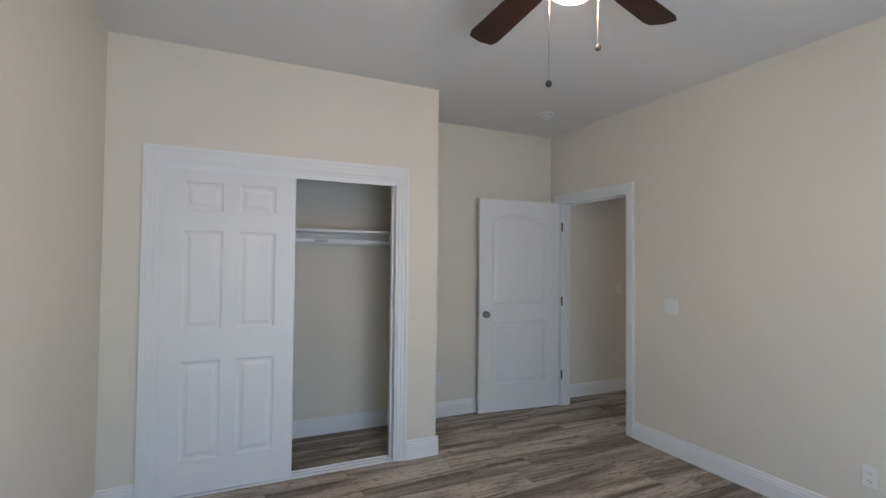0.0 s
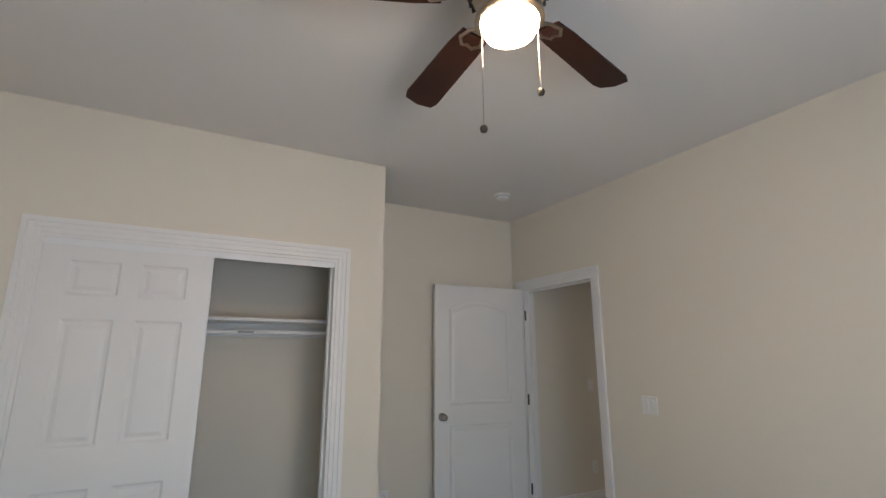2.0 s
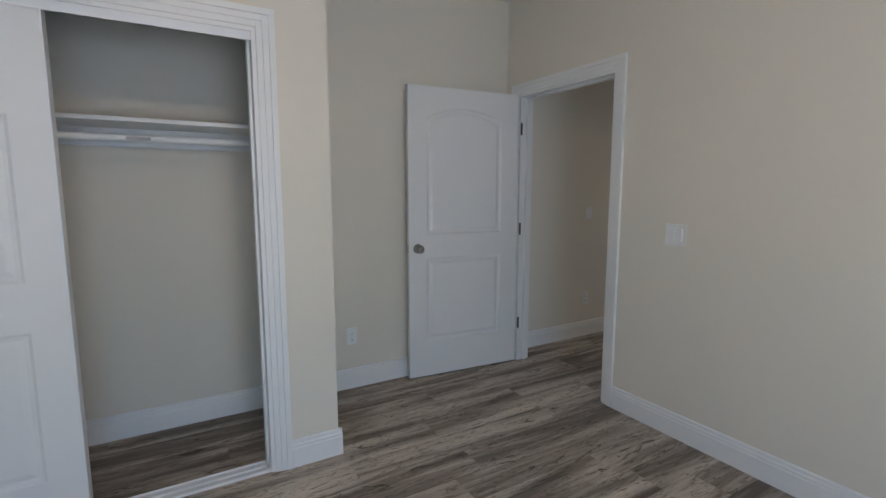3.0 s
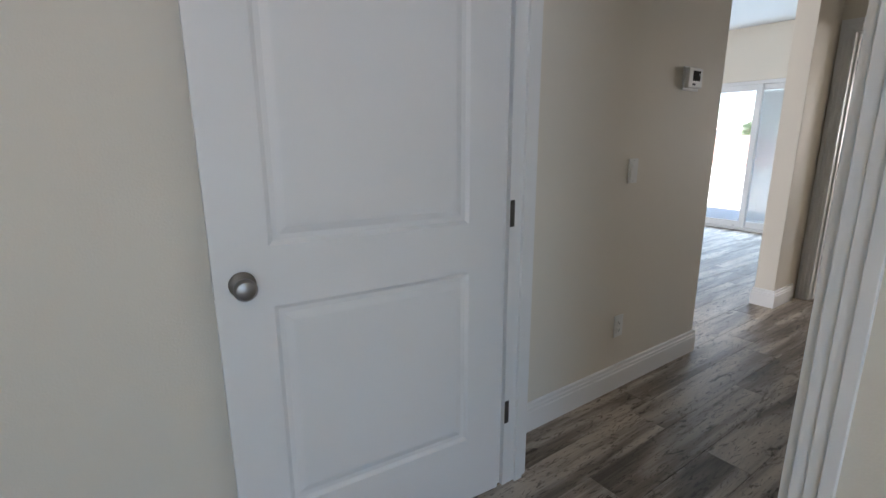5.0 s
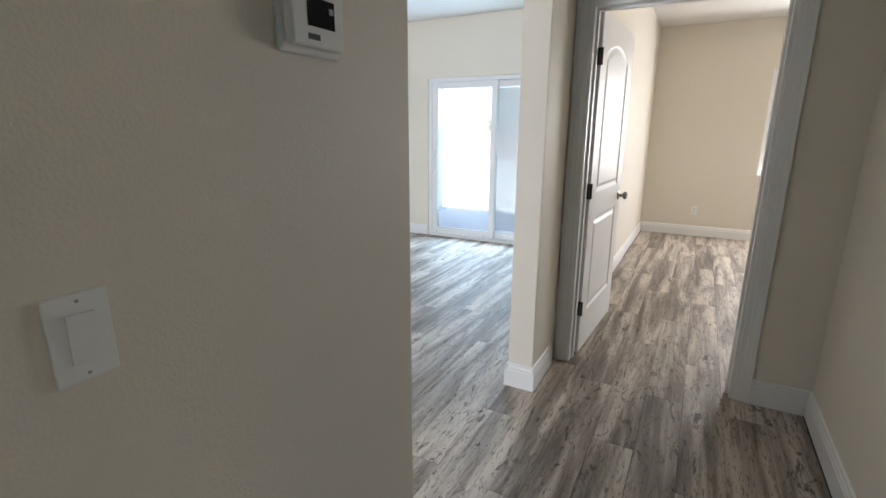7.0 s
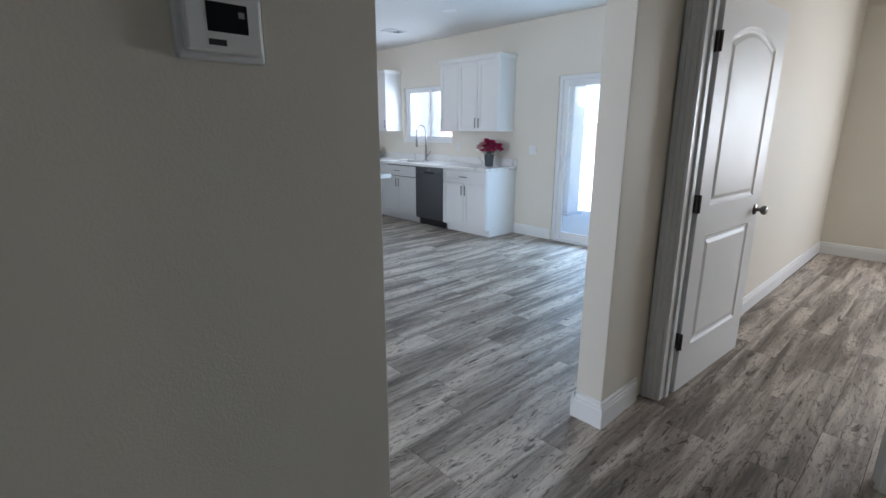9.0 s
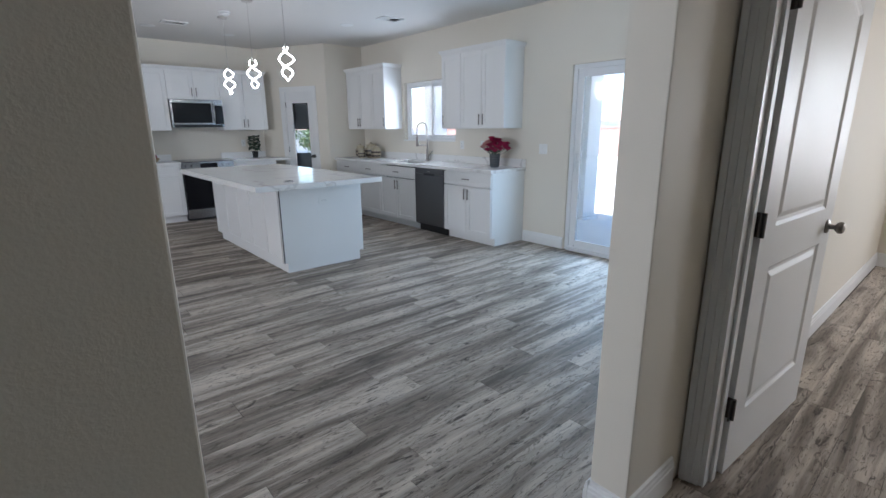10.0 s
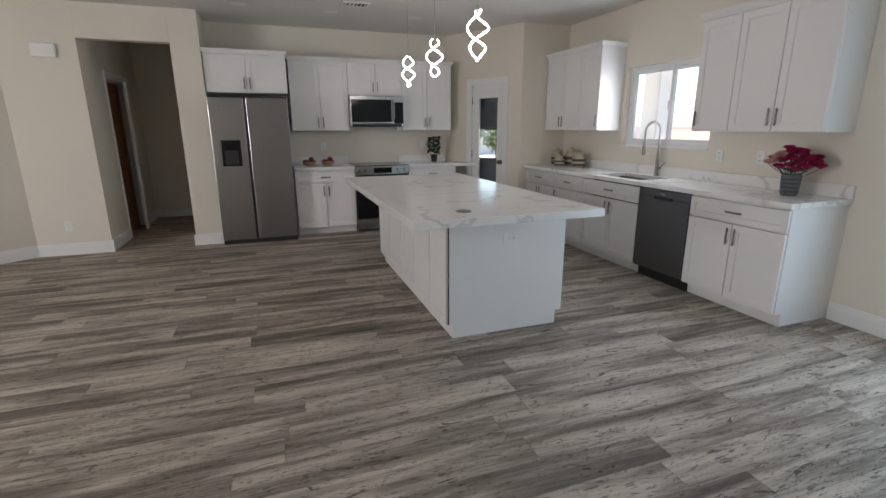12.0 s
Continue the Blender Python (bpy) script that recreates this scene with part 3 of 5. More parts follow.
d5 = thing("wooden_storm_door", pose(0.33, 8.34, 0.012, 0, 0, 90), "orange brown stained wooden door in the entry doorway", "door")
door_leaf(d5, 0.88, 2.02, 0.04, [(0.13, 0.25, 0.75, 0.9, 0), (0.13, 1.02, 0.75, 1.88, 0)], material=M_ENTRY)

# ---- closet ----
def six_panel(w):
    a, b = 0.115, w / 2 - 0.045
    c, d = w / 2 + 0.045, w - 0.115
    return [(x0, z0, x1, z1, 0) for x0, x1 in ((a, b), (c, d)) for z0, z1 in ((0.20, 0.80), (0.99, 1.60), (1.72, 1.90))]


for i, y in enumerate((-0.715, -0.672)):
    cd = thing("sliding_closet_door", pose(-3.444, y, 0.016), "white six-panel sliding closet door pushed to one side", "door", "closet doors")
    door_leaf(cd, 0.765, 1.985, 0.034, six_panel(0.765))
    pbox("edge_channel", [(0.765, -0.02, 0, 0.774, 0.02, 1.985)], M_VINYL, cd, 0.002, "white metal edge channel")
    pbox("edge_channel", [(-0.009, -0.02, 0, 0, 0.02, 1.985)], M_VINYL, cd, 0.002)
tr = thing("closet_track", pose(0, 0, 0), "white metal closet door track on floor and head", "track")
pbox("floor_track", [(-3.444, -0.74, 0, -1.97, -0.645, 0.005), (-3.444, -0.74, 0.005, -1.97, -0.736, 0.014), (-3.444, -0.696, 0.005, -1.97, -0.691, 0.014), (-3.444, -0.649, 0.005, -1.97, -0.645, 0.014)], M_VINYL, tr)
pbox("head_track", [(-3.444, -0.742, 1.985, -1.97, -0.738, 2.022), (-3.444, -0.738, 2.012, -1.97, -0.645, 2.022)], M_VINYL, tr)
sh = thing("closet_shelf", pose(0, 0, 0), "white closet shelf with cleat and hanging rod", "shelf")
pbox("shelf_board", [(-3.73, -0.34, 1.66, -1.76, 0, 1.68)], M_TRIM, sh, 0.002)
pbox("cleat", [(-3.73, -0.02, 1.57, -1.76, 0, 1.66)], M_TRIM, sh)
pbox("cleat", [(-1.78, -0.34, 1.57, -1.76, -0.02, 1.66)], M_TRIM, sh)
bm = bmesh.new()
cyl(bm, 0.017, 0.017, 1.93, (-3.71, -0.27, 1.59), "x")
part("hanging_rod", bm, M_TRIM, sh, "white round hanging rod", True)
pbox("rod_bracket", [(-2.86, -0.30, 1.57, -2.83, 0, 1.60), (-2.86, -0.025, 1.30, -2.83, -0.02, 1.57)], M_TRIM, sh)
pbox("label_strip", [(-2.47, -0.288, 1.583, -2.37, -0.286, 1.597)], M_GREYP, sh, label="dark printed strip on the rod")

# ---- windows and patio door ----
def sliding_window(m, w, h, t, label, sill=True):
    """Two-sash vinyl window; local x along the wall, y outwards from the inner wall face, z from the sill."""
    win = thing("window", m, label, "window", kind="structure")
    f = 0.045
    pbox("window_frame", [(0, t * 0.45, 0, f, t * 0.95, h), (w - f, t * 0.45, 0, w, t * 0.95, h), (f, t * 0.45, 0, w - f, t * 0.95, f), (f, t * 0.45, h - f, w - f, t * 0.95, h)], M_VINYL, win, 0.002)
    for a, b, y in ((f, w / 2 + 0.02, t * 0.55), (w / 2 - 0.02, w - f, t * 0.72)):
        s = pbox("sash", [(a, y, f, a + 0.035, y + 0.022, h - f), (b - 0.035, y, f, b, y + 0.022, h - f), (a + 0.035, y, f, b - 0.035, y + 0.022, f + 0.035), (a + 0.035, y, h - f - 0.035, b - 0.035, y + 0.022, h - f)], M_VINYL, win, 0.002)
        g = pbox("pane", [(a + 0.035, y + 0.008, f + 0.035, b - 0.035, y + 0.013, h - f - 0.035)], M_GLASS, s)
        g.visible_shadow = False
    if sill:
        pbox("window_sill", [(0, -0.012, -0.012, w, t * 0.45, 0.004)], M_TRIM, win, 0.002)
    pbox("latch", [(w / 2 - 0.03, t * 0.5, h * 0.45, w / 2, t * 0.55, h * 0.55)], M_VINYL, win)
    return win


sliding_window(pose(EX, 5.70, 1.22, 0, 0, -90), 1.21, 0.86, 0.14, "white vinyl sliding window over the kitchen sink")
sliding_window(pose(8.03, -1.28, 0.86, 0, 0, -90), 1.47, 1.29, 0.20, "white vinyl window in the second bedroom")
sliding_window(pose(-1.3, -4.75, 0.45, 0, 0, 180), 1.8, 1.25, 0.12, "white vinyl window in the bedroom")
sliding_window(pose(-3.48, 1.9, 0.75, 0, 0, 90), 1.5, 1.3, 0.12, "white vinyl window in the living room")

# local x runs from the kitchen end of the patio door
sd = thing("patio_door", pose(EX, 2.60, 0, 0, 0, -90), "white vinyl sliding glass patio door with blinds inside one pane", "door", kind="structure")
pbox("door_frame", [(0, 0.02, 0, 0.05, 0.13, 2.05), (1.78, 0.02, 0, 1.83, 0.13, 2.05), (0.05, 0.02, 2.0, 1.78, 0.13, 2.05), (0.05, -0.02, 0, 1.78, 0.13, 0.03)], M_VINYL, sd, 0.003)
for a, b, y in ((0.05, 0.955, 0.035), (0.875, 1.78, 0.085)):
    s = pbox("sash", [(a, y, 0.03, a + 0.075, y + 0.035, 2.0), (b - 0.075, y, 0.03, b, y + 0.035, 2.0), (a + 0.075, y, 0.03, b - 0.075, y + 0.035, 0.12), (a + 0.075, y, 1.92, b - 0.075, y + 0.035, 2.0)], M_VINYL, sd, 0.003)
    for q in (0.009, 0.026):
        g = pbox("pane", [(a + 0.075, y + q - 0.002, 0.12, b - 0.075, y + q + 0.002, 1.92)], M_GLASS, s)
        g.visible_shadow = False
pbox("pull_handle", [(0.068, 0.018, 0.88, 0.088, 0.032, 1.12), (0.062, -0.01, 0.90, 0.078, 0.018, 1.10)], M_VINYL, sd, 0.004, "white pull handle")
blind = pbox("blind", [(0.955, 0.099, 1.89, 1.70, 0.106, 1.915), (0.955, 0.100, 0.125, 1.70, 0.106, 0.135)], M_VINYL, sd, label="white mini blind between the panes")
slat = bmesh.new()
bx(slat, 0, -0.008, 0, 0.745, 0.008, 0.0007, turn=pose(0, 0, 0, -60, 0, 0))
slat_mesh = mesh_of("slat", slat, M_SLAT)
for i in range(118):
    s = new("slat", slat_mesh)
    s.parent, s.location = blind, (0.955, 0.1025, 0.15 + 0.0148 * i)
for x in (1.06, 1.33, 1.60):
    pbox("cord", [(x, 0.0955, 0.13, x + 0.004, 0.0962, 1.9)], M_VINYL, blind)
for x in (0.12, 0.82):
    bm = bmesh.new()
    cyl(bm, 0.007, 0.007, 0.003, (x, 0.032, 0.055), "y", 10)
    part("screw_cap", bm, M_GREYP, sd)

# ---- outside ----
built("ground", [(-400, -400, -0.5, 400, 400, -0.16)], M_GRAVEL, "pale sunlit gravel yard")
built("patio_slab", [(6.41, 0.21, -0.15, 8.35, 9.5, -0.03)], M_CONC, "grey concrete patio slab in shade", kind="structure")
built("patio_roof", [(6.41, 0.22, 2.62, 8.6, 9.6, 2.86), (8.30, 0.22, 2.36, 8.55, 9.6, 2.62)], M_ROOF, "pale painted patio roof", kind="structure")
for yy in (3.72, 7.35):
    ps = thing("patio_post", pose(8.30, yy, -0.15), "pale stucco patio post", "post", "patio posts")
    pbox("post_base", [(-0.21, -0.21, 0, 0.21, 0.21, 0.16)], M_ROOF, ps, 0.01)
    pbox("shaft", [(-0.17, -0.17, 0.16, 0.17, 0.17, 2.51)], M_ROOF, ps, 0.01)
built("house_exterior_east", [(6.405, 0.21, -0.16, 6.408, 0.75, 2.86), (6.405, 2.62, -0.16, 6.408, 4.47, 2.86)], M_STUCCO, "grey stucco outside of the kitchen wall")
fw = thing("yard_wall", pose(26, 0, -0.2), "red block wall round the yard", "wall")
pbox("block_courses", [(0, -40, 0, 0.2, 60, 1.55)], M_BLOCK, fw)
pbox("coping", [(-0.03, -40, 1.55, 0.23, 60, 1.62)], M_BLOCK, fw)
fn = thing("yard_wall", pose(0, 27, -0.2), "pale block wall at the back of the yard", "wall")
pbox("block_courses", [(-30, 0, 0, 25.9, 0.2, 1.5)], M_STUCCO, fn)
pbox("coping", [(-30, -0.03, 1.5, 25.9, 0.23, 1.57)], M_STUCCO, fn)
hs = thing("neighbour_house", pose(78, 36, -0.2), "far house with a low brown tiled roof", "house")
pbox("wall", [(0, 0, 0, 8, 14, 2.7)], M_STUCCO, hs)
bm = bmesh.new()
v = [bm.verts.new(p) for p in ((-0.6, -0.6, 2.7), (8.6, -0.6, 2.7), (8.6, 14.6, 2.7), (-0.6, 14.6, 2.7), (4, 4, 4.4), (4, 10, 4.4))]
for q in ((0, 1, 4), (1, 2, 5, 4), (2, 3, 5), (3, 0, 4, 5), (0, 3, 2, 1)):
    bm.faces.new([v[i] for i in q])
part("roof", bm, M_BLOCK, hs)


def tree(x, y, h, seed):
    r = random.Random(seed)
    t = thing("tree", pose(x, y, -0.2), "green leafy desert tree beyond the wall", "tree", "yard trees")
    bm = bmesh.new()
    tube(bm, [(0, 0, 0), (0.05, 0.03, h * 0.2), (0.02, -0.05, h * 0.45), (0.1, 0, h * 0.7)], 0.12)
    for k in range(6):
        a = k * 1.05 + r.random()
        tube(bm, [(0.03, 0, h * 0.35), (0.4 * math.cos(a) * h * 0.3, 0.4 * math.sin(a) * h * 0.3, h * 0.55), (math.cos(a) * h * 0.28, math.sin(a) * h * 0.28, h * 0.75)], 0.05, 6)
    part("trunk", bm, M_BARK, t)
    vs, fs = [], []
    for k in range(1500):
        c = Vector((r.gauss(0, 1), r.gauss(0, 1), r.gauss(0, 0.7))).normalized() * (r.random() ** 0.4)
        blob = noise.noise(c * 2.2 + Vector((seed, 0, 0)))
        p = Vector((c.x * h * 0.38, c.y * h * 0.38, h * 0.68 + c.z * h * 0.34)) * (1 + 0.25 * blob)
        a, b = Vector((r.gauss(0, 1), r.gauss(0, 1), r.gauss(0, 1))).normalized(), Vector((r.gauss(0, 1), r.gauss(0, 1), r.gauss(0, 1))).normalized()
        s = h * r.uniform(0.025, 0.05)
        n = len(vs)
        vs += [p, p + a * s, p + a * s + b * s, p + b * s]
        fs.append((n, n + 1, n + 2, n + 3))
    me = bpy.data.meshes.new("crown")
    me.from_pydata(vs, [], fs)
    me.materials.append(M_LEAF)
    new("crown", me).parent = t


for i, (x, y, h) in enumerate(((40, 12.5, 2.5), (52, 20, 3.2), (-9, 5.5, 4.2), (-12, 9.5, 5.0), (-10, 1.5, 3.8), (10.2, 20.2, 2.0), (11.3, 19.4, 1.7), (12.4, 20.6, 2.1), (13.6, 19.8, 1.9))):
    tree(x, y, h, i + 3)

# ---- cabinets ----
def bar_handle(parent, x, z, upright, length=0.13):
    bm = bmesh.new()
    d = length / 2
    if upright:
        cyl(bm, 0.007, 0.007, length, (x, -0.034, z - d), "z", 10)
        for q in (-d * 0.7, d * 0.7):
            cyl(bm, 0.005, 0.005, 0.03, (x, -0.032, z + q), "y", 8)
    else:
        cyl(bm, 0.007, 0.007, length, (x - d, -0.034, z), "x", 10)
        for q in (-d * 0.7, d * 0.7):
            cyl(bm, 0.005, 0.005, 0.03, (x + q, -0.032, z), "y", 8)
    part("handle", bm, M_HANDLE, parent, "brushed nickel bar handle", True)


def shaker(parent, name, x0, z0, x1, z1, rail=0.058, handle=None):
    """Recessed-panel front: a raised frame round a flat panel; handle is (x, z, upright)."""
    g = 0.003
    x0, x1, z0, z1 = x0 + g, x1 - g, z0 + g, z1 - g
    y = -0.02
    r = min(rail, (z1 - z0) * 0.3)
    d = pbox(name, [(x0, y, z0, x0 + rail, 0, z1), (x1 - rail, y, z0, x1, 0, z1), (x0 + rail, y, z0, x1 - rail, 0, z0 + r), (x0 + rail, y, z1 - r, x1 - rail, 0, z1)], M_CAB, parent, 0.0015)
    pbox("panel", [(x0 + rail, y + 0.009, z0 + r, x1 - rail, 0, z1 - r)], M_CAB, d)
    if handle:
        bar_handle(d, *handle)


def base_cabinet(m, w, doors, drawers, label, depth=0.58, body_top=0.88):
    c = thing("base_cabinet", m, label, "cabinet", "kitchen base cabinets")
    pbox("body", [(0, 0.006, 0.1, w, depth, body_top)], M_CAB, c)
    pbox("toe_kick", [(0, 0.07, 0, w, depth, 0.1)], M_CAB, c)
    top = 0.70 if drawers else 0.865
    for i in range(drawers):
        a, b = w * i / drawers, w * (i + 1) / drawers
        shaker(c, "drawer", a, 0.705, b, 0.868, 0.05, ((a + b) / 2, 0.787, False) if drawers != 9 else None)
    for i in range(doors):
        a, b = w * i / doors, w * (i + 1) / doors
        hx = b - 0.032 if i % 2 == 0 and doors > 1 else a + 0.032
        shaker(c, "door", a, 0.105, b, top, handle=(hx, top - 0.10, True))
    return c


def wall_cabinet(m, w, z0, z1, doors, label, depth=0.31, crown=0.06):
    """doors: list of (x0, x1, side of the handle)."""
    c = thing("wall_cabinet", m, label, "cabinet", "kitchen wall cabinets")
    pbox("body", [(0, 0, z0, w, depth, z1)], M_CAB, c, 0.001)
    for a, b, s in doors:
        hx = {"l": a + 0.032, "r": b - 0.032}[s]
        shaker(c, "door", a, z0 + 0.004, b, z1, handle=(hx, z0 + 0.11, True))
    bm = bmesh.new()
    # stepped crown along the front and round both ends
    lv = [(0.0, 0.002), (0.014, 0.004), (0.02, 0.012), (0.045, 0.028), (crown, 0.03)]
    rings = [[bm.verts.new(p) for p in ((-a, depth, z1 + z), (-a, -0.02 - a, z1 + z), (w + a, -0.02 - a, z1 + z), (w + a, depth, z1 + z))] for z, a in lv]
    for q, r in zip(rings, rings[1:]):
        for i in range(4):
            bm.faces.new((q[i], q[(i + 1) % 4], r[(i + 1) % 4], r[i]))
    bm.faces.new(rings[0])
    bm.faces.new(rings[-1])
    part("crown_moulding", bm, M_CAB, c)
    return c


EF = EX - 0.585   # front of the east run
east = lambda y: pose(EF, y, 0, 0, 0, -90)
base_cabinet(east(4.05), 0.83, 2, 1, "white shaker base cabinet with drawer beside the dishwasher", 0.582)
base_cabinet(east(5.56), 0.90, 2, 1, "white shaker sink base cabinet", 0.582, 0.64)
base_cabinet(east(6.16), 0.60, 1, 1, "white shaker base cabinet with one drawer", 0.582)
base_cabinet(east(6.88), 0.72, 2, 1, "white shaker base cabinet in the corner by the pantry", 0.582)
UE = EX - 0.312
wall_cabinet(pose(UE, 4.40, 0, 0, 0, -90), 1.115, 1.39, 2.30, [(0, 0.365, "l"), (0.365, 0.74, "r"), (0.74, 1.115, "l")], "white shaker wall cabinet beside the kitchen window")
wall_cabinet(pose(UE, 6.88, 0, 0, 0, -90), 1.13, 1.39, 2.30, [(0, 0.375, "r"), (0.375, 0.75, "l"), (0.75, 1.13, "r")], "white shaker wall cabinet by the pantry")
NF = 7.57
base_cabinet(pose(2.60, NF, 0), 0.79, 2, 1, "white shaker base cabinet between refrigerator and range", NY - NF - 0.003)
base_cabinet(pose(4.15, NF, 0), 0.72, 2, 1, "white shaker base cabinet beside the range", NY - NF - 0.003)
NU = NY - 0.312
wall_cabinet(pose(1.665, 7.56, 0), 0.93, 1.85, 2.29, [(0, 0.465, "r"), (0.465, 0.93, "l")], "white shaker cabinet over the refrigerator", NY - 7.563, 0.055)
wall_cabinet(pose(2.63, NU, 0), 0.76, 1.39, 2.28, [(0, 0.38, "r"), (0.38, 0.76, "l")], "white shaker wall cabinet beside the microwave")
wall_cabinet(pose(3.39, NU, 0), 0.76, 1.86, 2.28, [(0, 0.38, "r"), (0.38, 0.76, "l")], "short white shaker cabinet over the microwave")
wall_cabinet(pose(4.15, NU, 0), 0.74, 1.39, 2.28, [(0, 0.37, "r"), (0.37, 0.74, "l")], "white shaker wall cabinet near the pantry")

ct = thing("countertop", pose(0, 0, 0), "white veined quartz countertop with short backsplash", "countertop", "countertops")
SX0, SX1, SY0, SY1 = EF + 0.07, EX - 0.12, 4.76, 5.46
pbox("slab", [(EF - 0.045, 3.20, 0.882, SX0, 6.895, 0.922), (SX1, 3.20, 0.882, EX - 0.003, 6.895, 0.922), (SX0, 3.20, 0.882, SX1, SY0, 0.922), (SX0, SY1, 0.882, SX1, 6.895, 0.922)], M_QUARTZ, ct, 0.0025)
pbox("backsplash", [(EX - 0.022, 3.20, 0.922, EX - 0.003, 6.895, 1.02)], M_QUARTZ, ct, 0.002)
ct2 = thing("countertop", pose(0, 0, 0), "white veined quartz countertop beside the range", "countertop", "countertops")
pbox("slab", [(2.60, NF - 0.045, 0.882, 3.388, NY - 0.003, 0.922)], M_QUARTZ, ct2, 0.0025)
bm = bmesh.new()
prism(bm, [(4.152, NF - 0.045), (5.19, NF - 0.045), (4.92, NY - 0.003), (4.152, NY - 0.003)], 0.882, 0.922)
part("slab", bm, M_QUARTZ, ct2)
pbox("backsplash", [(2.60, NY - 0.022, 0.922, 3.388, NY - 0.003, 1.02)], M_QUARTZ, ct2, 0.002)
pbox("backsplash", [(4.152, NY - 0.022, 0.922, 4.915, NY - 0.003, 1.02)], M_QUARTZ, ct2, 0.002)
sk = thing("kitchen_sink", pose(0, 0, 0), "stainless undermount kitchen sink with shade in its colour", "sink")
pbox("basin", [(SX0 - 0.01, SY0 - 0.01, 0.66, SX1 + 0.01, SY1 + 0.01, 0.67), (SX0 - 0.012, SY0 - 0.01, 0.67, SX0 - 0.002, SY1 + 0.01, 0.88), (SX1 + 0.002, SY0 - 0.01, 0.67, SX1 + 0.012, SY1 + 0.01, 0.88), (SX0, SY0 - 0.012, 0.67, SX1, SY0 - 0.002, 0.88), (SX0, SY1 + 0.002, 0.67, SX1, SY1 + 0.012, 0.88)], M_SINK, sk)

# spring-neck faucet
fc = thing("kitchen_faucet", pose(EX - 0.085, 5.02, 0.922, 0, 0, 180), "brushed steel spring neck pull-down kitchen faucet", "faucet")
bm = bmesh.new()
lathe(bm, [(0.028, 0), (0.028, 0.012), (0.02, 0.018), (0.019, 0.17), (0.014, 0.18), (0.012, 0.26), (0.001, 0.26)])
part("body", bm, M_HANDLE, fc, smooth=True)
neck = [(0, 0, 0.26 + 0.2 * i / 6) for i in range(7)] + [(0.095 - 0.095 * math.cos(a), 0, 0.46 + 0.095 * math.sin(a)) for a in [math.pi * i / 12 for i in range(1, 13)]] + [(0.19, 0, 0.46 - 0.11 * i / 4) for i in range(1, 5)]
bm = bmesh.new()
tube(bm, neck, 0.008)
part("hose", bm, M_HANDLE, fc, smooth=True)
bm = bmesh.new()
coil = []
for i in range(len(neck) - 1):
    a, b = Vector(neck[i]), Vector(neck[i + 1])
    for k in range(12):
        p = a.lerp(b, k / 12)
        d = (b - a).normalized()
        n1 = Vector((0, 1, 0))
        n2 = d.cross(n1)
        th = 2 * math.pi * (i * 12 + k) / 7.5
        coil.append(p + 0.0125 * (n1 * math.cos(th) + n2 * math.sin(th)))
tube(bm, coil, 0.0024, 5)
part("spring", bm, M_HANDLE, fc)
bm = bmesh.new()
lathe(bm, [(0.001, 0.23), (0.017, 0.23), (0.021, 0.25), (0.017, 0.29), (0.014, 0.355), (0.001, 0.355)], (0.19, 0, 0))
part("spray_head", bm, M_HANDLE, fc, smooth=True)
bm = bmesh.new()
cyl(bm, 0.006, 0.006, 0.175, (0.01, 0, 0.235), "x", 10)
cyl(bm, 0.02, 0.02, 0.03, (0.19, 0, 0.222), "z", 16)
part("docking_arm", bm, M_HANDLE, fc, smooth=True)
bm = bmesh.new()
cyl(bm, 0.012, 0.012, 0.035, (0, 0.015, 0.09), "y", 12)
tube(bm, [(0, 0.05, 0.09), (0, 0.07, 0.11), (0, 0.115, 0.15)], 0.006)
part("lever", bm, M_HANDLE, fc, smooth=True)

# dishwasher
dw = thing("dishwasher", east(4.655), "dark stainless steel dishwasher under the counter", "dishwasher")
pbox("tub", [(0.004, 0.0, 0.1, 0.601, 0.56, 0.875)], M_BLACKP, dw)
pbox("door", [(0.006, -0.028, 0.115, 0.599, 0, 0.80)], M_DARKSTEEL, dw, 0.004)
pbox("control_panel", [(0.006, -0.028, 0.803, 0.599, 0, 0.872)], M_DARKSTEEL, dw, 0.004)
pbox("pocket_handle", [(0.20, -0.034, 0.785, 0.42, -0.028, 0.812)], M_BLACKP, dw, 0.002)
pbox("badge", [(0.27, -0.0292, 0.835, 0.33, -0.028, 0.842)], M_NICKEL, dw)
pbox("kick_plate", [(0.006, 0.05, 0, 0.599, 0.06, 0.1)], M_BLACKP, dw)

# island
isl = thing("kitchen_island", pose(0, 0, 0), "white kitchen island with panelled sides", "island")
pbox("body", [(3.40, 3.875, 0.1, 4.28, 6.0, 0.872)], M_CAB, isl)
pbox("end_panel", [(3.405, 3.858, 0.1, 4.30, 3.875, 0.872), (3.43, 3.858, 0, 4.25, 3.875, 0.1)], M_CAB, isl)
# dark strip stands for the shade in the gap beside the end panel
pbox("panel_gap_shade", [(3.4, 3.862, 0.1, 3.405, 3.875, 0.87)], M_SHADOW, isl)
pbox("toe_kick", [(3.43, 3.875, 0, 4.25, 5.98, 0.1)], M_CAB, isl)
for i in range(5):
    a = 3.875 + i * 0.425
    pbox("side_panel", [(3.386, a + 0.002, 0.10, 3.40, a + 0.05, 0.872), (3.386, a + 0.375, 0.10, 3.40, a + 0.423, 0.872), (3.386, a + 0.05, 0.10, 3.40, a + 0.375, 0.15), (3.386, a + 0.05, 0.80, 3.40, a + 0.375, 0.872), (3.394, a + 0.05, 0.15, 3.40, a + 0.375, 0.80)], M_CAB, isl)
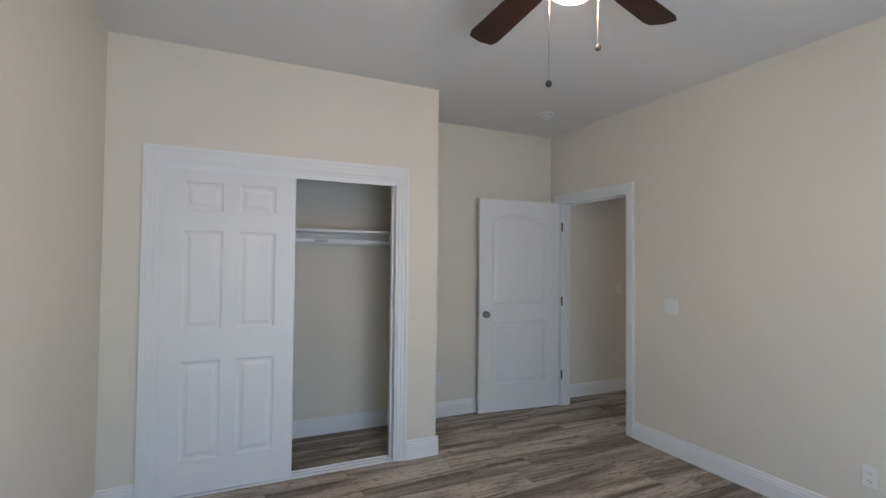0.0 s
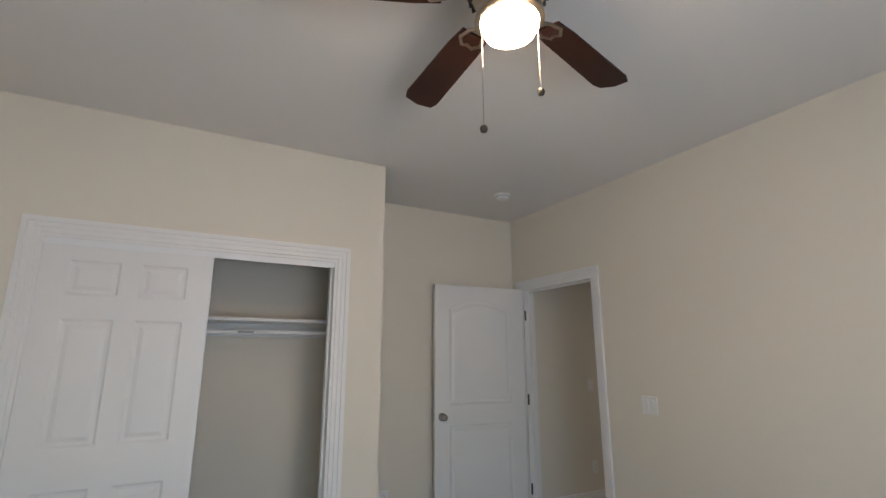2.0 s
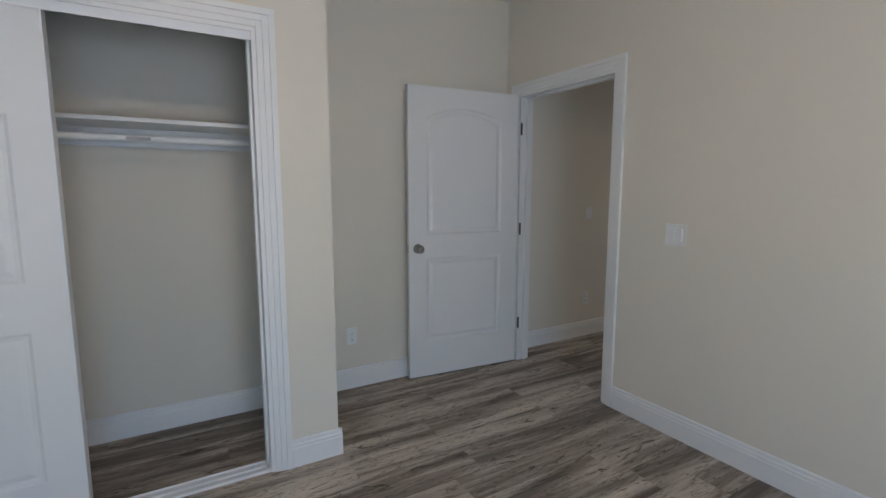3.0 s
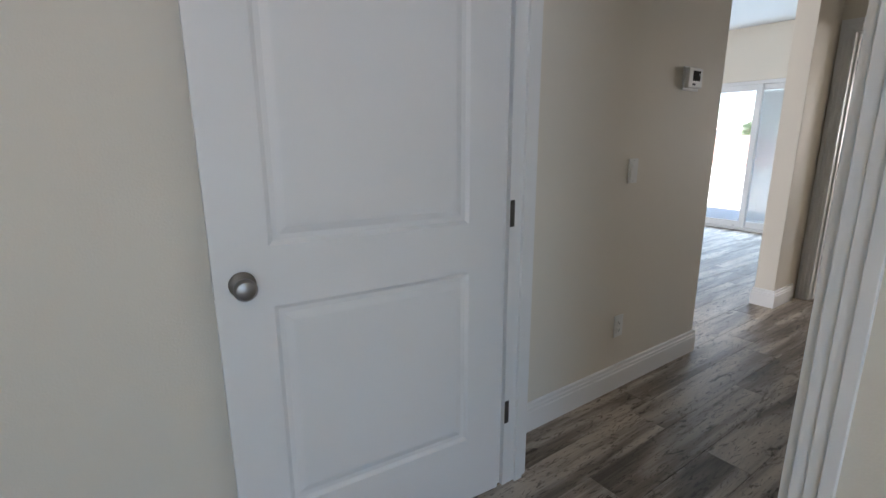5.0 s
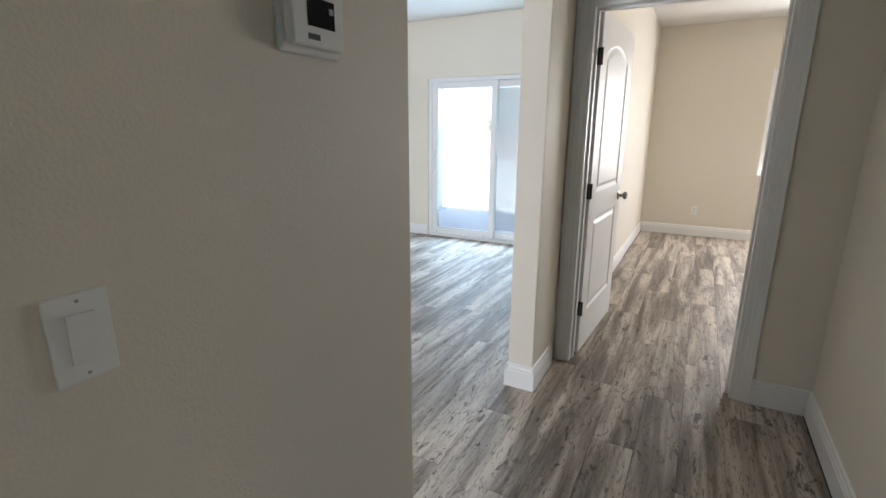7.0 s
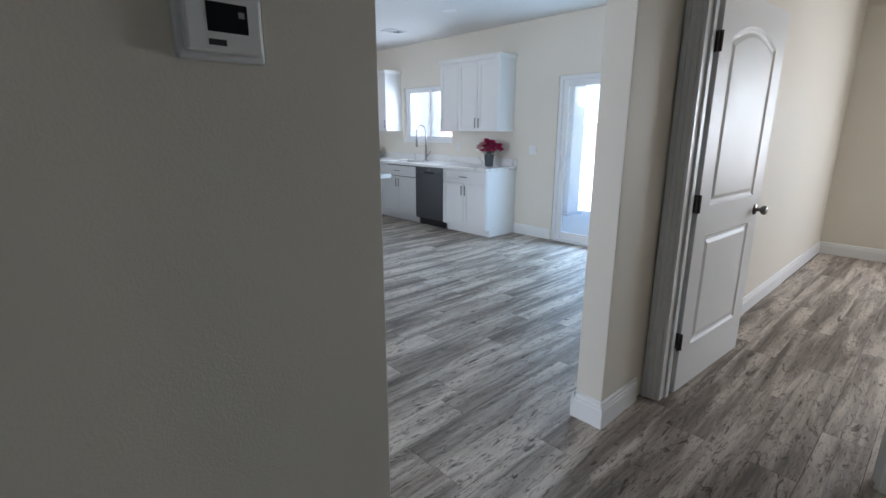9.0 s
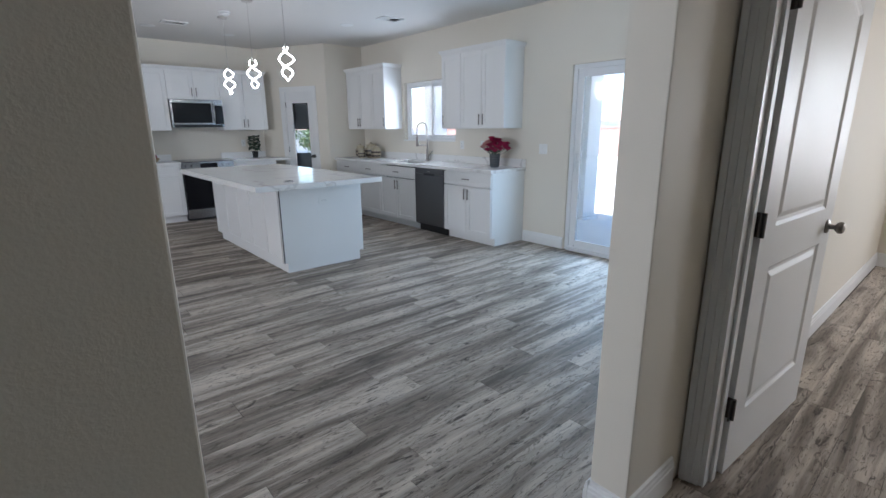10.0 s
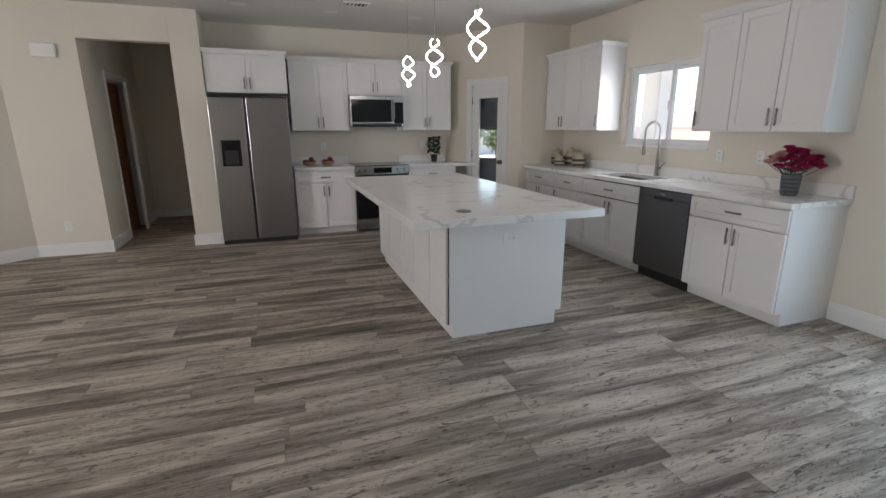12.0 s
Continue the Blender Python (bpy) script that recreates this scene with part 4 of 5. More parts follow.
it_ = thing("island_countertop", pose(0, 0, 0), "white quartz island top with soft grey veins", "countertop", "countertops")
pbox("slab", [(3.055, 3.49, 0.872, 4.34, 6.10, 0.922)], M_QUARTZ, it_, 0.003)
po = thing("pop_up_outlet", pose(3.45, 3.72, 0.922, 0, 0, 15), "round dark metal pop-up outlet in the island top", "outlet")
bm = bmesh.new()
lathe(bm, [(0.001, 0), (0.05, 0), (0.05, 0.003), (0.044, 0.005), (0.001, 0.005)])
part("rim", bm, M_DARKSTEEL, po, smooth=True)
pbox("lid", [(-0.03, -0.03, 0.005, 0.03, 0.03, 0.008)], M_STEEL, po, 0.001)

# refrigerator
rf = thing("refrigerator", pose(1.672, 7.43, 0), "stainless steel side-by-side refrigerator with ice dispenser", "refrigerator")
pbox("body", [(0.005, 0, 0.03, 0.903, 0.69, 1.79)], M_GREYP, rf, 0.004)
pbox("freezer_door", [(0.004, -0.065, 0.055, 0.395, -0.004, 1.785)], M_STEEL, rf, 0.005)
pbox("fridge_door", [(0.425, -0.065, 0.055, 0.904, -0.004, 1.785)], M_STEEL, rf, 0.005)
pbox("handle_recess", [(0.397, -0.045, 0.06, 0.423, -0.004, 1.78)], M_BLACKP, rf)
dp = pbox("dispenser", [(0.10, -0.069, 0.98, 0.32, -0.064, 1.29)], M_BLACK, rf, 0.006, "black ice and water dispenser")
pbox("dispenser_nook", [(0.135, -0.0705, 1.0, 0.285, -0.069, 1.17)], M_BLACKP, dp)
pbox("paddle", [(0.18, -0.074, 1.08, 0.24, -0.0705, 1.17)], M_BLACKP, dp)
pbox("grille", [(0.01, -0.05, 0.0, 0.90, 0.0, 0.052)], M_BLACKP, rf, 0.003)
pbox("hinge_cover", [(0.01, -0.06, 1.785, 0.90, 0.05, 1.80)], M_BLACKP, rf, 0.003)

# range
rg = thing("range", pose(3.393, NF - 0.03, 0), "stainless slide-in electric range with black glass oven door", "range")
pbox("body", [(0, 0.0, 0.02, 0.754, 0.59, 0.905)], M_BLACKP, rg)
pbox("cooktop", [(0, -0.005, 0.905, 0.754, 0.59, 0.926)], M_BLACK, rg, 0.003)
pbox("control_panel", [(0.0, -0.045, 0.80, 0.754, 0.0, 0.92)], M_STEEL, rg, 0.006)
pbox("display", [(0.25, -0.047, 0.825, 0.50, -0.045, 0.895)], M_BLACK, rg)
for x in (0.06, 0.14, 0.60, 0.69):
    bm = bmesh.new()
    cyl(bm, 0.021, 0.018, 0.03, (x, -0.075, 0.858), "y", 16)
    part("control_knob", bm, M_STEEL, rg, smooth=True)
pbox("oven_door", [(0.004, -0.035, 0.20, 0.75, 0.0, 0.785)], M_BLACK, rg, 0.005)
bm = bmesh.new()
cyl(bm, 0.011, 0.011, 0.66, (0.047, -0.075, 0.74), "x", 12)
for x in (0.09, 0.66):
    cyl(bm, 0.009, 0.009, 0.04, (x, -0.075, 0.74), "y", 10)
part("oven_handle", bm, M_STEEL, rg, smooth=True)
pbox("warming_drawer", [(0.004, -0.03, 0.04, 0.75, 0.0, 0.185)], M_STEEL, rg, 0.004)

# microwave under its cabinet
mw = thing("microwave", pose(3.394, NY - 0.40, 1.44), "stainless over-range microwave with dark window", "microwave")
pbox("body", [(0, 0.0, 0, 0.752, 0.395, 0.415)], M_STEEL, mw, 0.003)
pbox("door", [(0.004, -0.022, 0.045, 0.60, 0.0, 0.41)], M_STEEL, mw, 0.004)
pbox("door_window", [(0.02, -0.0245, 0.065, 0.575, -0.022, 0.365)], M_BLACK, mw, 0.002, "dark microwave window")
pbox("control_panel", [(0.625, -0.022, 0.045, 0.748, 0.0, 0.33)], M_BLACK, mw, 0.003)
pbox("vent_strip", [(0.604, -0.02, 0.335, 0.748, 0, 0.41)], M_STEEL, mw)
bm = bmesh.new()
tube(bm, [(0.605, -0.022, 0.08), (0.605, -0.055, 0.11), (0.605, -0.06, 0.22), (0.605, -0.055, 0.33), (0.605, -0.022, 0.37)], 0.011)
part("handle", bm, M_STEEL, mw, smooth=True)
pbox("vent_grille", [(0.03, -0.015, 0.0, 0.72, 0.0, 0.04)], M_BLACKP, mw)

# ---- pendants ----
def pendant(x, y, turn):
    p = thing("pendant_lamp", pose(x, y, H, 0, 0, turn), "glowing twisted led ribbon pendant lamp", "lamp", "pendants over the island")
    bm = bmesh.new()
    lathe(bm, [(0.001, -0.025), (0.05, -0.025), (0.06, -0.015), (0.06, 0), (0.001, 0)])
    part("canopy", bm, M_NICKEL, p, smooth=True)
    bm = bmesh.new()
    cyl(bm, 0.002, 0.002, 0.57, (0, 0, -0.59), seg=6)
    part("cord", bm, M_NICKEL, p)
    bm = bmesh.new()
    cyl(bm, 0.013, 0.013, 0.03, (0, 0, -0.612), seg=14)
    part("cap", bm, M_NICKEL, p, "small polished metal cap", True)
    bm = bmesh.new()
    n = 72
    for start in (0, math.pi):
        pts = []
        for i in range(n + 1):
            u = i / n
            a = 2 * math.pi * 1.1 * u + start
            r = 0.004 + 0.066 * math.sin(math.pi * min(1, 0.03 + 0.97 * u)) ** 0.6 * (1.08 - 0.25 * u)
            pts.append((r * math.sin(a), r * math.cos(a), -0.612 - 0.29 * u))
        tube(bm, pts, 0.0058, 8)
    part("led_ribbon", bm, M_LED, p, "bright white led ribbon", True)
    return p


for (x, y, a) in ((3.63, 3.95, 20), (3.69, 4.98, 75), (3.74, 5.98, 140)):
    pendant(x, y, a)

# ---- ceiling fixtures ----
def ceiling_vent(x, y, turn, w=0.30, d=0.20):
    v = thing("ceiling_vent", pose(x, y, H, 0, 0, turn), "white slatted ceiling air vent", "vent", "ceiling vents")
    pbox("vent_frame", [(-w / 2, -d / 2, -0.012, w / 2, -d / 2 + 0.025, 0), (-w / 2, d / 2 - 0.025, -0.012, w / 2, d / 2, 0), (-w / 2, -d / 2 + 0.025, -0.012, -w / 2 + 0.025, d / 2 - 0.025, 0), (w / 2 - 0.025, -d / 2 + 0.025, -0.012, w / 2, d / 2 - 0.025, 0)], M_TRIM, v, 0.001)
    # dark sheet on the closed ceiling, painted as the shade behind the slats
    pbox("duct_shade", [(-w / 2 + 0.025, -d / 2 + 0.025, -0.003, w / 2 - 0.025, d / 2 - 0.025, -0.001)], M_SHADOW, v)
    for i in range(6):
        xx = -w / 2 + 0.045 + i * (w - 0.09) / 5
        bm = bmesh.new()
        bx(bm, -0.012, -d / 2 + 0.025, -0.001, 0.012, d / 2 - 0.025, 0.001, turn=pose(xx, 0, -0.007, 0, 28 if i < 3 else -28, 0))
        part("slat", bm, M_TRIM, v)


ceiling_vent(5.40, 4.77, 0)
ceiling_vent(3.35, 6.68, 0)


def smoke_detector(x, y):
    s = thing("smoke_detector", pose(x, y, H), "white round smoke detector on the ceiling", "smoke detector", "smoke detectors")
    bm = bmesh.new()
    lathe(bm, [(0.001, -0.042), (0.035, -0.042), (0.048, -0.036), (0.052, -0.022), (0.052, -0.012), (0.064, -0.011), (0.066, 0), (0.001, 0)])
    part("housing", bm, M_PLASTIC, s, smooth=True)
    bm = bmesh.new()
    lathe(bm, [(0.0535, -0.019), (0.0535, -0.015), (0.001, -0.015)])
    part("air_slot", bm, M_GREYP, s)


smoke_detector(-0.557, -0.647)
smoke_detector(3.68, 5.69)
for x, y in ((2.14, 7.06), (3.13, 7.10), (4.16, 7.13), (5.16, 5.44), (5.16, 3.4), (2.1, 5.3), (2.1, 3.4)):
    c = thing("recessed_light", pose(x, y, H), "white trimmed recessed ceiling light switched off", "ceiling light", "recessed lights")
    bm = bmesh.new()
    lathe(bm, [(0.075, -0.006), (0.085, -0.005), (0.09, 0), (0.07, 0)])
    part("trim_ring", bm, M_TRIM, c, smooth=True)
    bm = bmesh.new()
    lathe(bm, [(0.001, -0.004), (0.07, -0.004), (0.07, -0.001), (0.001, -0.001)])
    part("lens", bm, M_PLASTIC, c)

# ceiling fan
fan = thing("ceiling_fan", pose(-1.98, -2.67, H), "five dark wooden blade ceiling fan with lit bowl lamp", "fan")
bm = bmesh.new()
lathe(bm, [(0.001, 0), (0.085, 0), (0.10, -0.02), (0.10, -0.05), (0.125, -0.065), (0.13, -0.10), (0.12, -0.125), (0.001, -0.125)], seg=36)
part("canopy", bm, M_PEWTER, fan, "pewter ceiling housing", True)
bm = bmesh.new()
lathe(bm, [(0.06, -0.125), (0.118, -0.128), (0.132, -0.145), (0.132, -0.165), (0.115, -0.20), (0.06, -0.215), (0.05, -0.235), (0.001, -0.235)], seg=36)
mot = part("motor", bm, M_PEWTER, fan, "pewter motor housing with vent slots", True)
# dark boxes set into the closed housing stand for the shade in its slots
for i in range(30):
    bm = bmesh.new()
    bx(bm, 0.112, -0.004, -0.198, 0.131, 0.004, -0.158, turn=pose(0, 0, 0, 0, 0, 12 * i))
    part("vent_slot_shade", bm, M_SHADOW, mot)
for i in range(5):
    turn = pose(0, 0, 0, 0, 0, 304 + 72 * i)
    bm = bmesh.new()
    out = [(0.21, -0.052), (0.30, -0.062), (0.68, -0.074), (0.72, -0.062), (0.737, 0.0), (0.72, 0.062), (0.68, 0.074), (0.30, 0.062), (0.21, 0.052)]
    prism(bm, out, -0.004, 0.004)
    b = part("blade", bm, M_BLADE, fan, "dark walnut fan blade")
    b.matrix_local = turn @ pose(0, 0, -0.19, 11, 0, 0)
    bm = bmesh.new()
    bx(bm, 0.10, -0.016, -0.006, 0.20, 0.016, 0.002, 0.002)
    for s in (-1, 1):
        tube(bm, [(0.17, 0, -0.004), (0.20, s * 0.03, -0.006), (0.245, s * 0.042, -0.006), (0.275, s * 0.02, -0.006), (0.265, 0, -0.006)], 0.007, 6)
    k = part("blade_iron", bm, M_PEWTER, fan, "ornate pewter blade bracket", True)
    k.matrix_local = turn @ pose(0, 0, -0.19, 11, 0, 0)
bm = bmesh.new()
lathe(bm, [(0.05, -0.235), (0.085, -0.25), (0.107, -0.262), (0.110, -0.285), (0.097, -0.292), (0.001, -0.292)], seg=36)
part("lamp_collar", bm, M_PEWTER, fan, "pewter lamp ring", True)
bm = bmesh.new()
lathe(bm, [(0.093, -0.292), (0.091, -0.307), (0.08, -0.328), (0.058, -0.344), (0.028, -0.353), (0.001, -0.355)], seg=36)
part("bowl_shade", bm, M_BULB, fan, "lit frosted glass bowl", True)
for px, py, ln in ((-0.098, 0.012, 0.38), (0.088, -0.03, 0.23)):
    bm = bmesh.new()
    cyl(bm, 0.0016, 0.0016, ln, (px, py, -0.285 - ln), seg=6)
    ch = part("pull_chain", bm, M_NICKEL, fan)
    bm = bmesh.new()
    lathe(bm, [(0.001, -0.022), (0.009, -0.018), (0.012, -0.009), (0.009, 0.0), (0.001, 0.002)], (px, py, -0.285 - ln), 14)
    part("chain_pull", bm, M_DARKMETAL, ch, smooth=True)

# ---- wall plates ----
def outlet(m, label="white duplex wall outlet"):
    o = thing("wall_outlet", m, label, "outlet", "wall outlets")
    pbox("plate", [(-0.036, -0.006, -0.058, 0.036, 0, 0.058)], M_PLASTIC, o, 0.002)
    for z in (-0.021, 0.021):
        r = pbox("receptacle", [(-0.017, -0.0085, z - 0.014, 0.017, -0.006, z + 0.014)], M_PLASTIC, o, 0.001)
        pbox("slot", [(-0.008, -0.0092, z - 0.003, -0.006, -0.0085, z + 0.007), (0.006, -0.0092, z - 0.003, 0.008, -0.0085, z + 0.005), (-0.002, -0.0092, z - 0.011, 0.002, -0.0085, z - 0.007)], M_SHADOW, r)
    return o


def switch(m, n, label):
    s = thing("light_switch", m, label, "switch", "light switches")
    w = 0.036 + 0.023 * (n - 1)
    pbox("plate", [(-w, -0.006, -0.058, w, 0, 0.058)], M_PLASTIC, s, 0.002)
    for i in range(n):
        x = (i - (n - 1) / 2) * 0.046
        bm = bmesh.new()
        bx(bm, x - 0.0165, -0.010, -0.033, x + 0.0165, -0.005, 0.033, 0.001, turn=pose(0, 0, 0, 3, 0, 0))
        part("rocker", bm, M_PLASTIC, s)
        pbox("screw", [(x - 0.002, -0.0068, 0.046, x + 0.002, -0.006, 0.050), (x - 0.002, -0.0068, -0.050, x + 0.002, -0.006, -0.046)], M_GREYP, s)
    return s


switch(pose(0, -1.466, 1.11, 0, 0, -90), 2, "white double rocker light switch on the bedroom wall")
outlet(pose(0, -2.677, 0.333, 0, 0, -90))
outlet(pose(0, -3.06, 0.34, 0, 0, -90), "white single jack wall plate")
outlet(pose(-1.295, 0, 0.363))
outlet(pose(-3.73, -1.84, 0.36, 0, 0, 90))
switch(pose(0.978, 0.03, 1.142), 1, "white single rocker light switch on the hall wall")
outlet(pose(0.966, 0.03, 0.354))
switch(pose(2.45, -1.26, 1.15, 0, 0, 180), 1, "white single rocker light switch on the hall wall")
outlet(pose(8.03, -0.62, 0.35, 0, 0, -90))
outlet(pose(3.86, 3.858, 0.69) @ pose(0, 0, 0, 0, 90, 0), "white sideways outlet on the island end")
outlet(pose(EX, 4.35, 1.17, 0, 0, -90))
outlet(pose(EX, 3.95, 1.17, 0, 0, -90))
switch(pose(EX, 2.95, 1.15, 0, 0, -90), 2, "white light switch beside the patio door")
outlet(pose(3.05, NY, 1.17))
outlet(pose(4.55, NY, 1.17))
outlet(pose(0.05, 7.50, 0.34))

th = thing("thermostat", pose(1.412, 0.03, 1.585), "white digital wall thermostat with dark display", "thermostat")
pbox("back_plate", [(-0.078, -0.008, -0.058, 0.078, 0, 0.058)], M_PLASTIC, th, 0.006)
pbox("housing", [(-0.066, -0.030, -0.046, 0.066, -0.008, 0.050)], M_PLASTIC, th, 0.005)
pbox("display", [(-0.030, -0.0315, -0.012, 0.040, -0.030, 0.036)], M_BLACK, th, 0.001, "dark lcd display")
pbox("button", [(0.024, -0.0335, 0.014, 0.034, -0.0315, 0.024)], M_GREYP, th)
pbox("printed_mark", [(-0.03, -0.0305, -0.034, 0.0, -0.030, -0.024)], M_BLACKP, th)
ch = thing("door_chime", pose(0.15, 7.50, 2.24), "white door chime box high on the wall", "door chime")
pbox("cover", [(-0.11, -0.045, -0.07, 0.11, 0, 0.07)], M_PLASTIC, ch, 0.008)
pbox("grille", [(-0.09, -0.047, -0.05, 0.09, -0.045, -0.04)], M_PLASTIC, ch)

# ---- things on the counters ----
def ball(bm, r, at, sub=2, squash=1.0):
    bmesh.ops.create_icosphere(bm, subdivisions=sub, radius=r, matrix=Matrix.Translation(at) @ Matrix.Diagonal((1, 1, squash, 1)))


for x in (2.82, 3.07):
    b = thing("fruit_bowl", pose(x, NY - 0.30, 0.922), "pale wooden bowl on the countertop", "bowl", "fruit bowls")
    bm = bmesh.new()
    lathe(bm, [(0.001, 0), (0.05, 0), (0.055, 0.004), (0.085, 0.03), (0.10, 0.06), (0.095, 0.06), (0.078, 0.032), (0.05, 0.012), (0.001, 0.012)])
    part("bowl_body", bm, M_WICKER, b, smooth=True)
    rr = random.Random(int(x * 10))
    for k in range(5):
        a = 1.26 * k + rr.random()
        ap = thing("apple", pose(x + 0.05 * math.cos(a), NY - 0.30 + 0.05 * math.sin(a), 0.922 + 0.052 + (0.038 if k == 4 else 0)), "dark red shiny apple in a bowl", "fruit", "apples")
        bm = bmesh.new()
        lathe(bm, [(0.001, -0.026), (0.016, -0.033), (0.030, -0.018), (0.036, 0.004), (0.030, 0.024), (0.014, 0.031), (0.004, 0.024), (0.001, 0.023)], seg=14)
        part("flesh", bm, M_APPLE, ap, smooth=True)
        bm = bmesh.new()
        cyl(bm, 0.0015, 0.0015, 0.02, (0, 0, 0.022), seg=5)
        part("stem", bm, M_BARK, ap)


def leaf_blade(bm, base, direction, length, width, droop):
    d = Vector(direction).normalized()
    side = d.cross(Vector((0, 0, 1))).normalized()
    prev = None
    for i in range(6):
        u = i / 5
        p = Vector(base) + d * length * u + Vector((0, 0, -droop * u * u))
        w = width * math.sin(math.pi * (0.08 + 0.9 * u)) / 2
        cur = [bm.verts.new(p + side * w + Vector((0, 0, 0.15 * w))), bm.verts.new(p), bm.verts.new(p - side * w + Vector((0, 0, 0.15 * w)))]
        if prev:
            for k in (0, 1):
                bm.faces.new((prev[k], prev[k + 1], cur[k + 1], cur[k]))
        prev = cur


pl = thing("potted_plant", pose(4.66, NY - 0.22, 0.922), "small dark green plant in a black pot", "plant")
bm = bmesh.new()
lathe(bm, [(0.001, 0), (0.04, 0), (0.052, 0.10), (0.055, 0.11), (0.048, 0.11), (0.044, 0.095), (0.001, 0.095)])
part("pot", bm, M_BLACKP, pl, "black plant pot", True)
bm = bmesh.new()
tube(bm, [(0, 0, 0.09), (0.01, 0, 0.2), (-0.01, 0.01, 0.36)], 0.006)
part("stem", bm, M_BARK, pl)
rr = random.Random(3)
for k in range(30):
    a = k * 2.4
    z = 0.13 + 0.008 * k
    bm = bmesh.new()
    leaf_blade(bm, (0, 0, z), (math.cos(a), math.sin(a), 0.45), rr.uniform(0.10, 0.14), 0.15, 0.07)
    part("leaf", bm, M_HLEAF, pl)

for jx, jy, hh in ((6.02, 6.66, 0.23), (5.90, 6.44, 0.17), (6.06, 6.24, 0.22), (6.10, 6.45, 0.26)):
    j = thing("ceramic_jar", pose(jx, jy, 0.922), "cream ceramic canister with dark painted pattern and lid", "jar", "counter canisters")
    bm = bmesh.new()
    r = hh * 0.38
    lathe(bm, [(0.001, 0), (r * 0.75, 0), (r, hh * 0.2), (r, hh * 0.55), (r * 0.7, hh * 0.72), (r * 0.7, hh * 0.76), (0.001, hh * 0.76)])
    part("jar_body", bm, M_CERAMIC, j, smooth=True)
    bm = bmesh.new()
    lathe(bm, [(r * 0.78, hh * 0.76), (r * 0.78, hh * 0.80), (r * 0.5, hh * 0.88), (r * 0.16, hh * 0.91), (r * 0.2, hh * 0.97), (0.001, hh)])
    part("lid", bm, M_CERAMIC, j, smooth=True)
    bm = bmesh.new()
    lathe(bm, [(r * 0.90, hh * 0.10), (r * 1.012, hh * 0.20), (r * 1.012, hh * 0.24), (r * 0.98, hh * 0.24)])
    part("painted_band", bm, M_JARART, j, smooth=True)
    bm = bmesh.new()
    lathe(bm, [(r * 0.98, hh * 0.36), (r * 1.012, hh * 0.36), (r * 1.012, hh * 0.50), (r * 0.98, hh * 0.50)])
    part("painted_band", bm, M_JARART, j, smooth=True)

fv = thing("flower_vase", pose(6.02, 3.50, 0.922), "dark patterned vase with magenta and pink flowers", "vase")
bm = bmesh.new()
lathe(bm, [(0.001, 0), (0.05, 0), (0.058, 0.02), (0.066, 0.15), (0.062, 0.16), (0.055, 0.15), (0.05, 0.03), (0.001, 0.03)])
part("vase_body", bm, M_SCREEN, fv, "dark smoked glass vase", True)
for k in range(4):
    bm = bmesh.new()
    lathe(bm, [(0.0605 + 0.0018 * k, 0.03 + 0.03 * k), (0.0625 + 0.0018 * k, 0.034 + 0.03 * k), (0.0605 + 0.0018 * k, 0.04 + 0.03 * k)])
    part("band", bm, M_BLACKP, fv)
rr = random.Random(11)


def blossom(material, at, r):
    bm = bmesh.new()
    for layer, n in ((1.0, 8), (0.75, 7), (0.45, 5)):
        for k in range(n):
            a = 2 * math.pi * k / n + layer * 3
            leaf_blade(bm, (at[0], at[1], at[2]), (math.cos(a), math.sin(a), 0.75 + (1 - layer) * 2.2), r * (0.6 + 0.4 * layer), r * 0.85, r * 0.25 * layer)
    part("blossom", bm, material, fv)


for k in range(34):
    a, up = k * 2.4, 1 - (k + 0.5) / 40
    flat = math.sqrt(1 - up * up)
    swell = rr.uniform(0.8, 1.1)
    at = (0.13 * flat * swell * math.cos(a), 0.16 * flat * swell * math.sin(a), 0.17 + 0.16 * up * swell)
    bm = bmesh.new()
    tube(bm, [(0, 0, 0.1), (at[0] * 0.5, at[1] * 0.5, at[2] * 0.75), at], 0.0022, 5)
    part("stem", bm, M_HLEAF, fv)
    blossom(M_PINK if k in (9, 14, 22, 27) else M_MAGENTA, at, rr.uniform(0.06, 0.08))
for k in range(10):
    a = rr.uniform(0, 6.28)
    bm = bmesh.new()
    leaf_blade(bm, (0, 0, 0.17), (math.cos(a), math.sin(a), 0.5), rr.uniform(0.1, 0.17), 0.045, 0.04)
    part("leaf", bm, M_HLEAF, fv)

# ---- floor planks ----
PLANK_W, PLANK_L = 0.181, 1.22


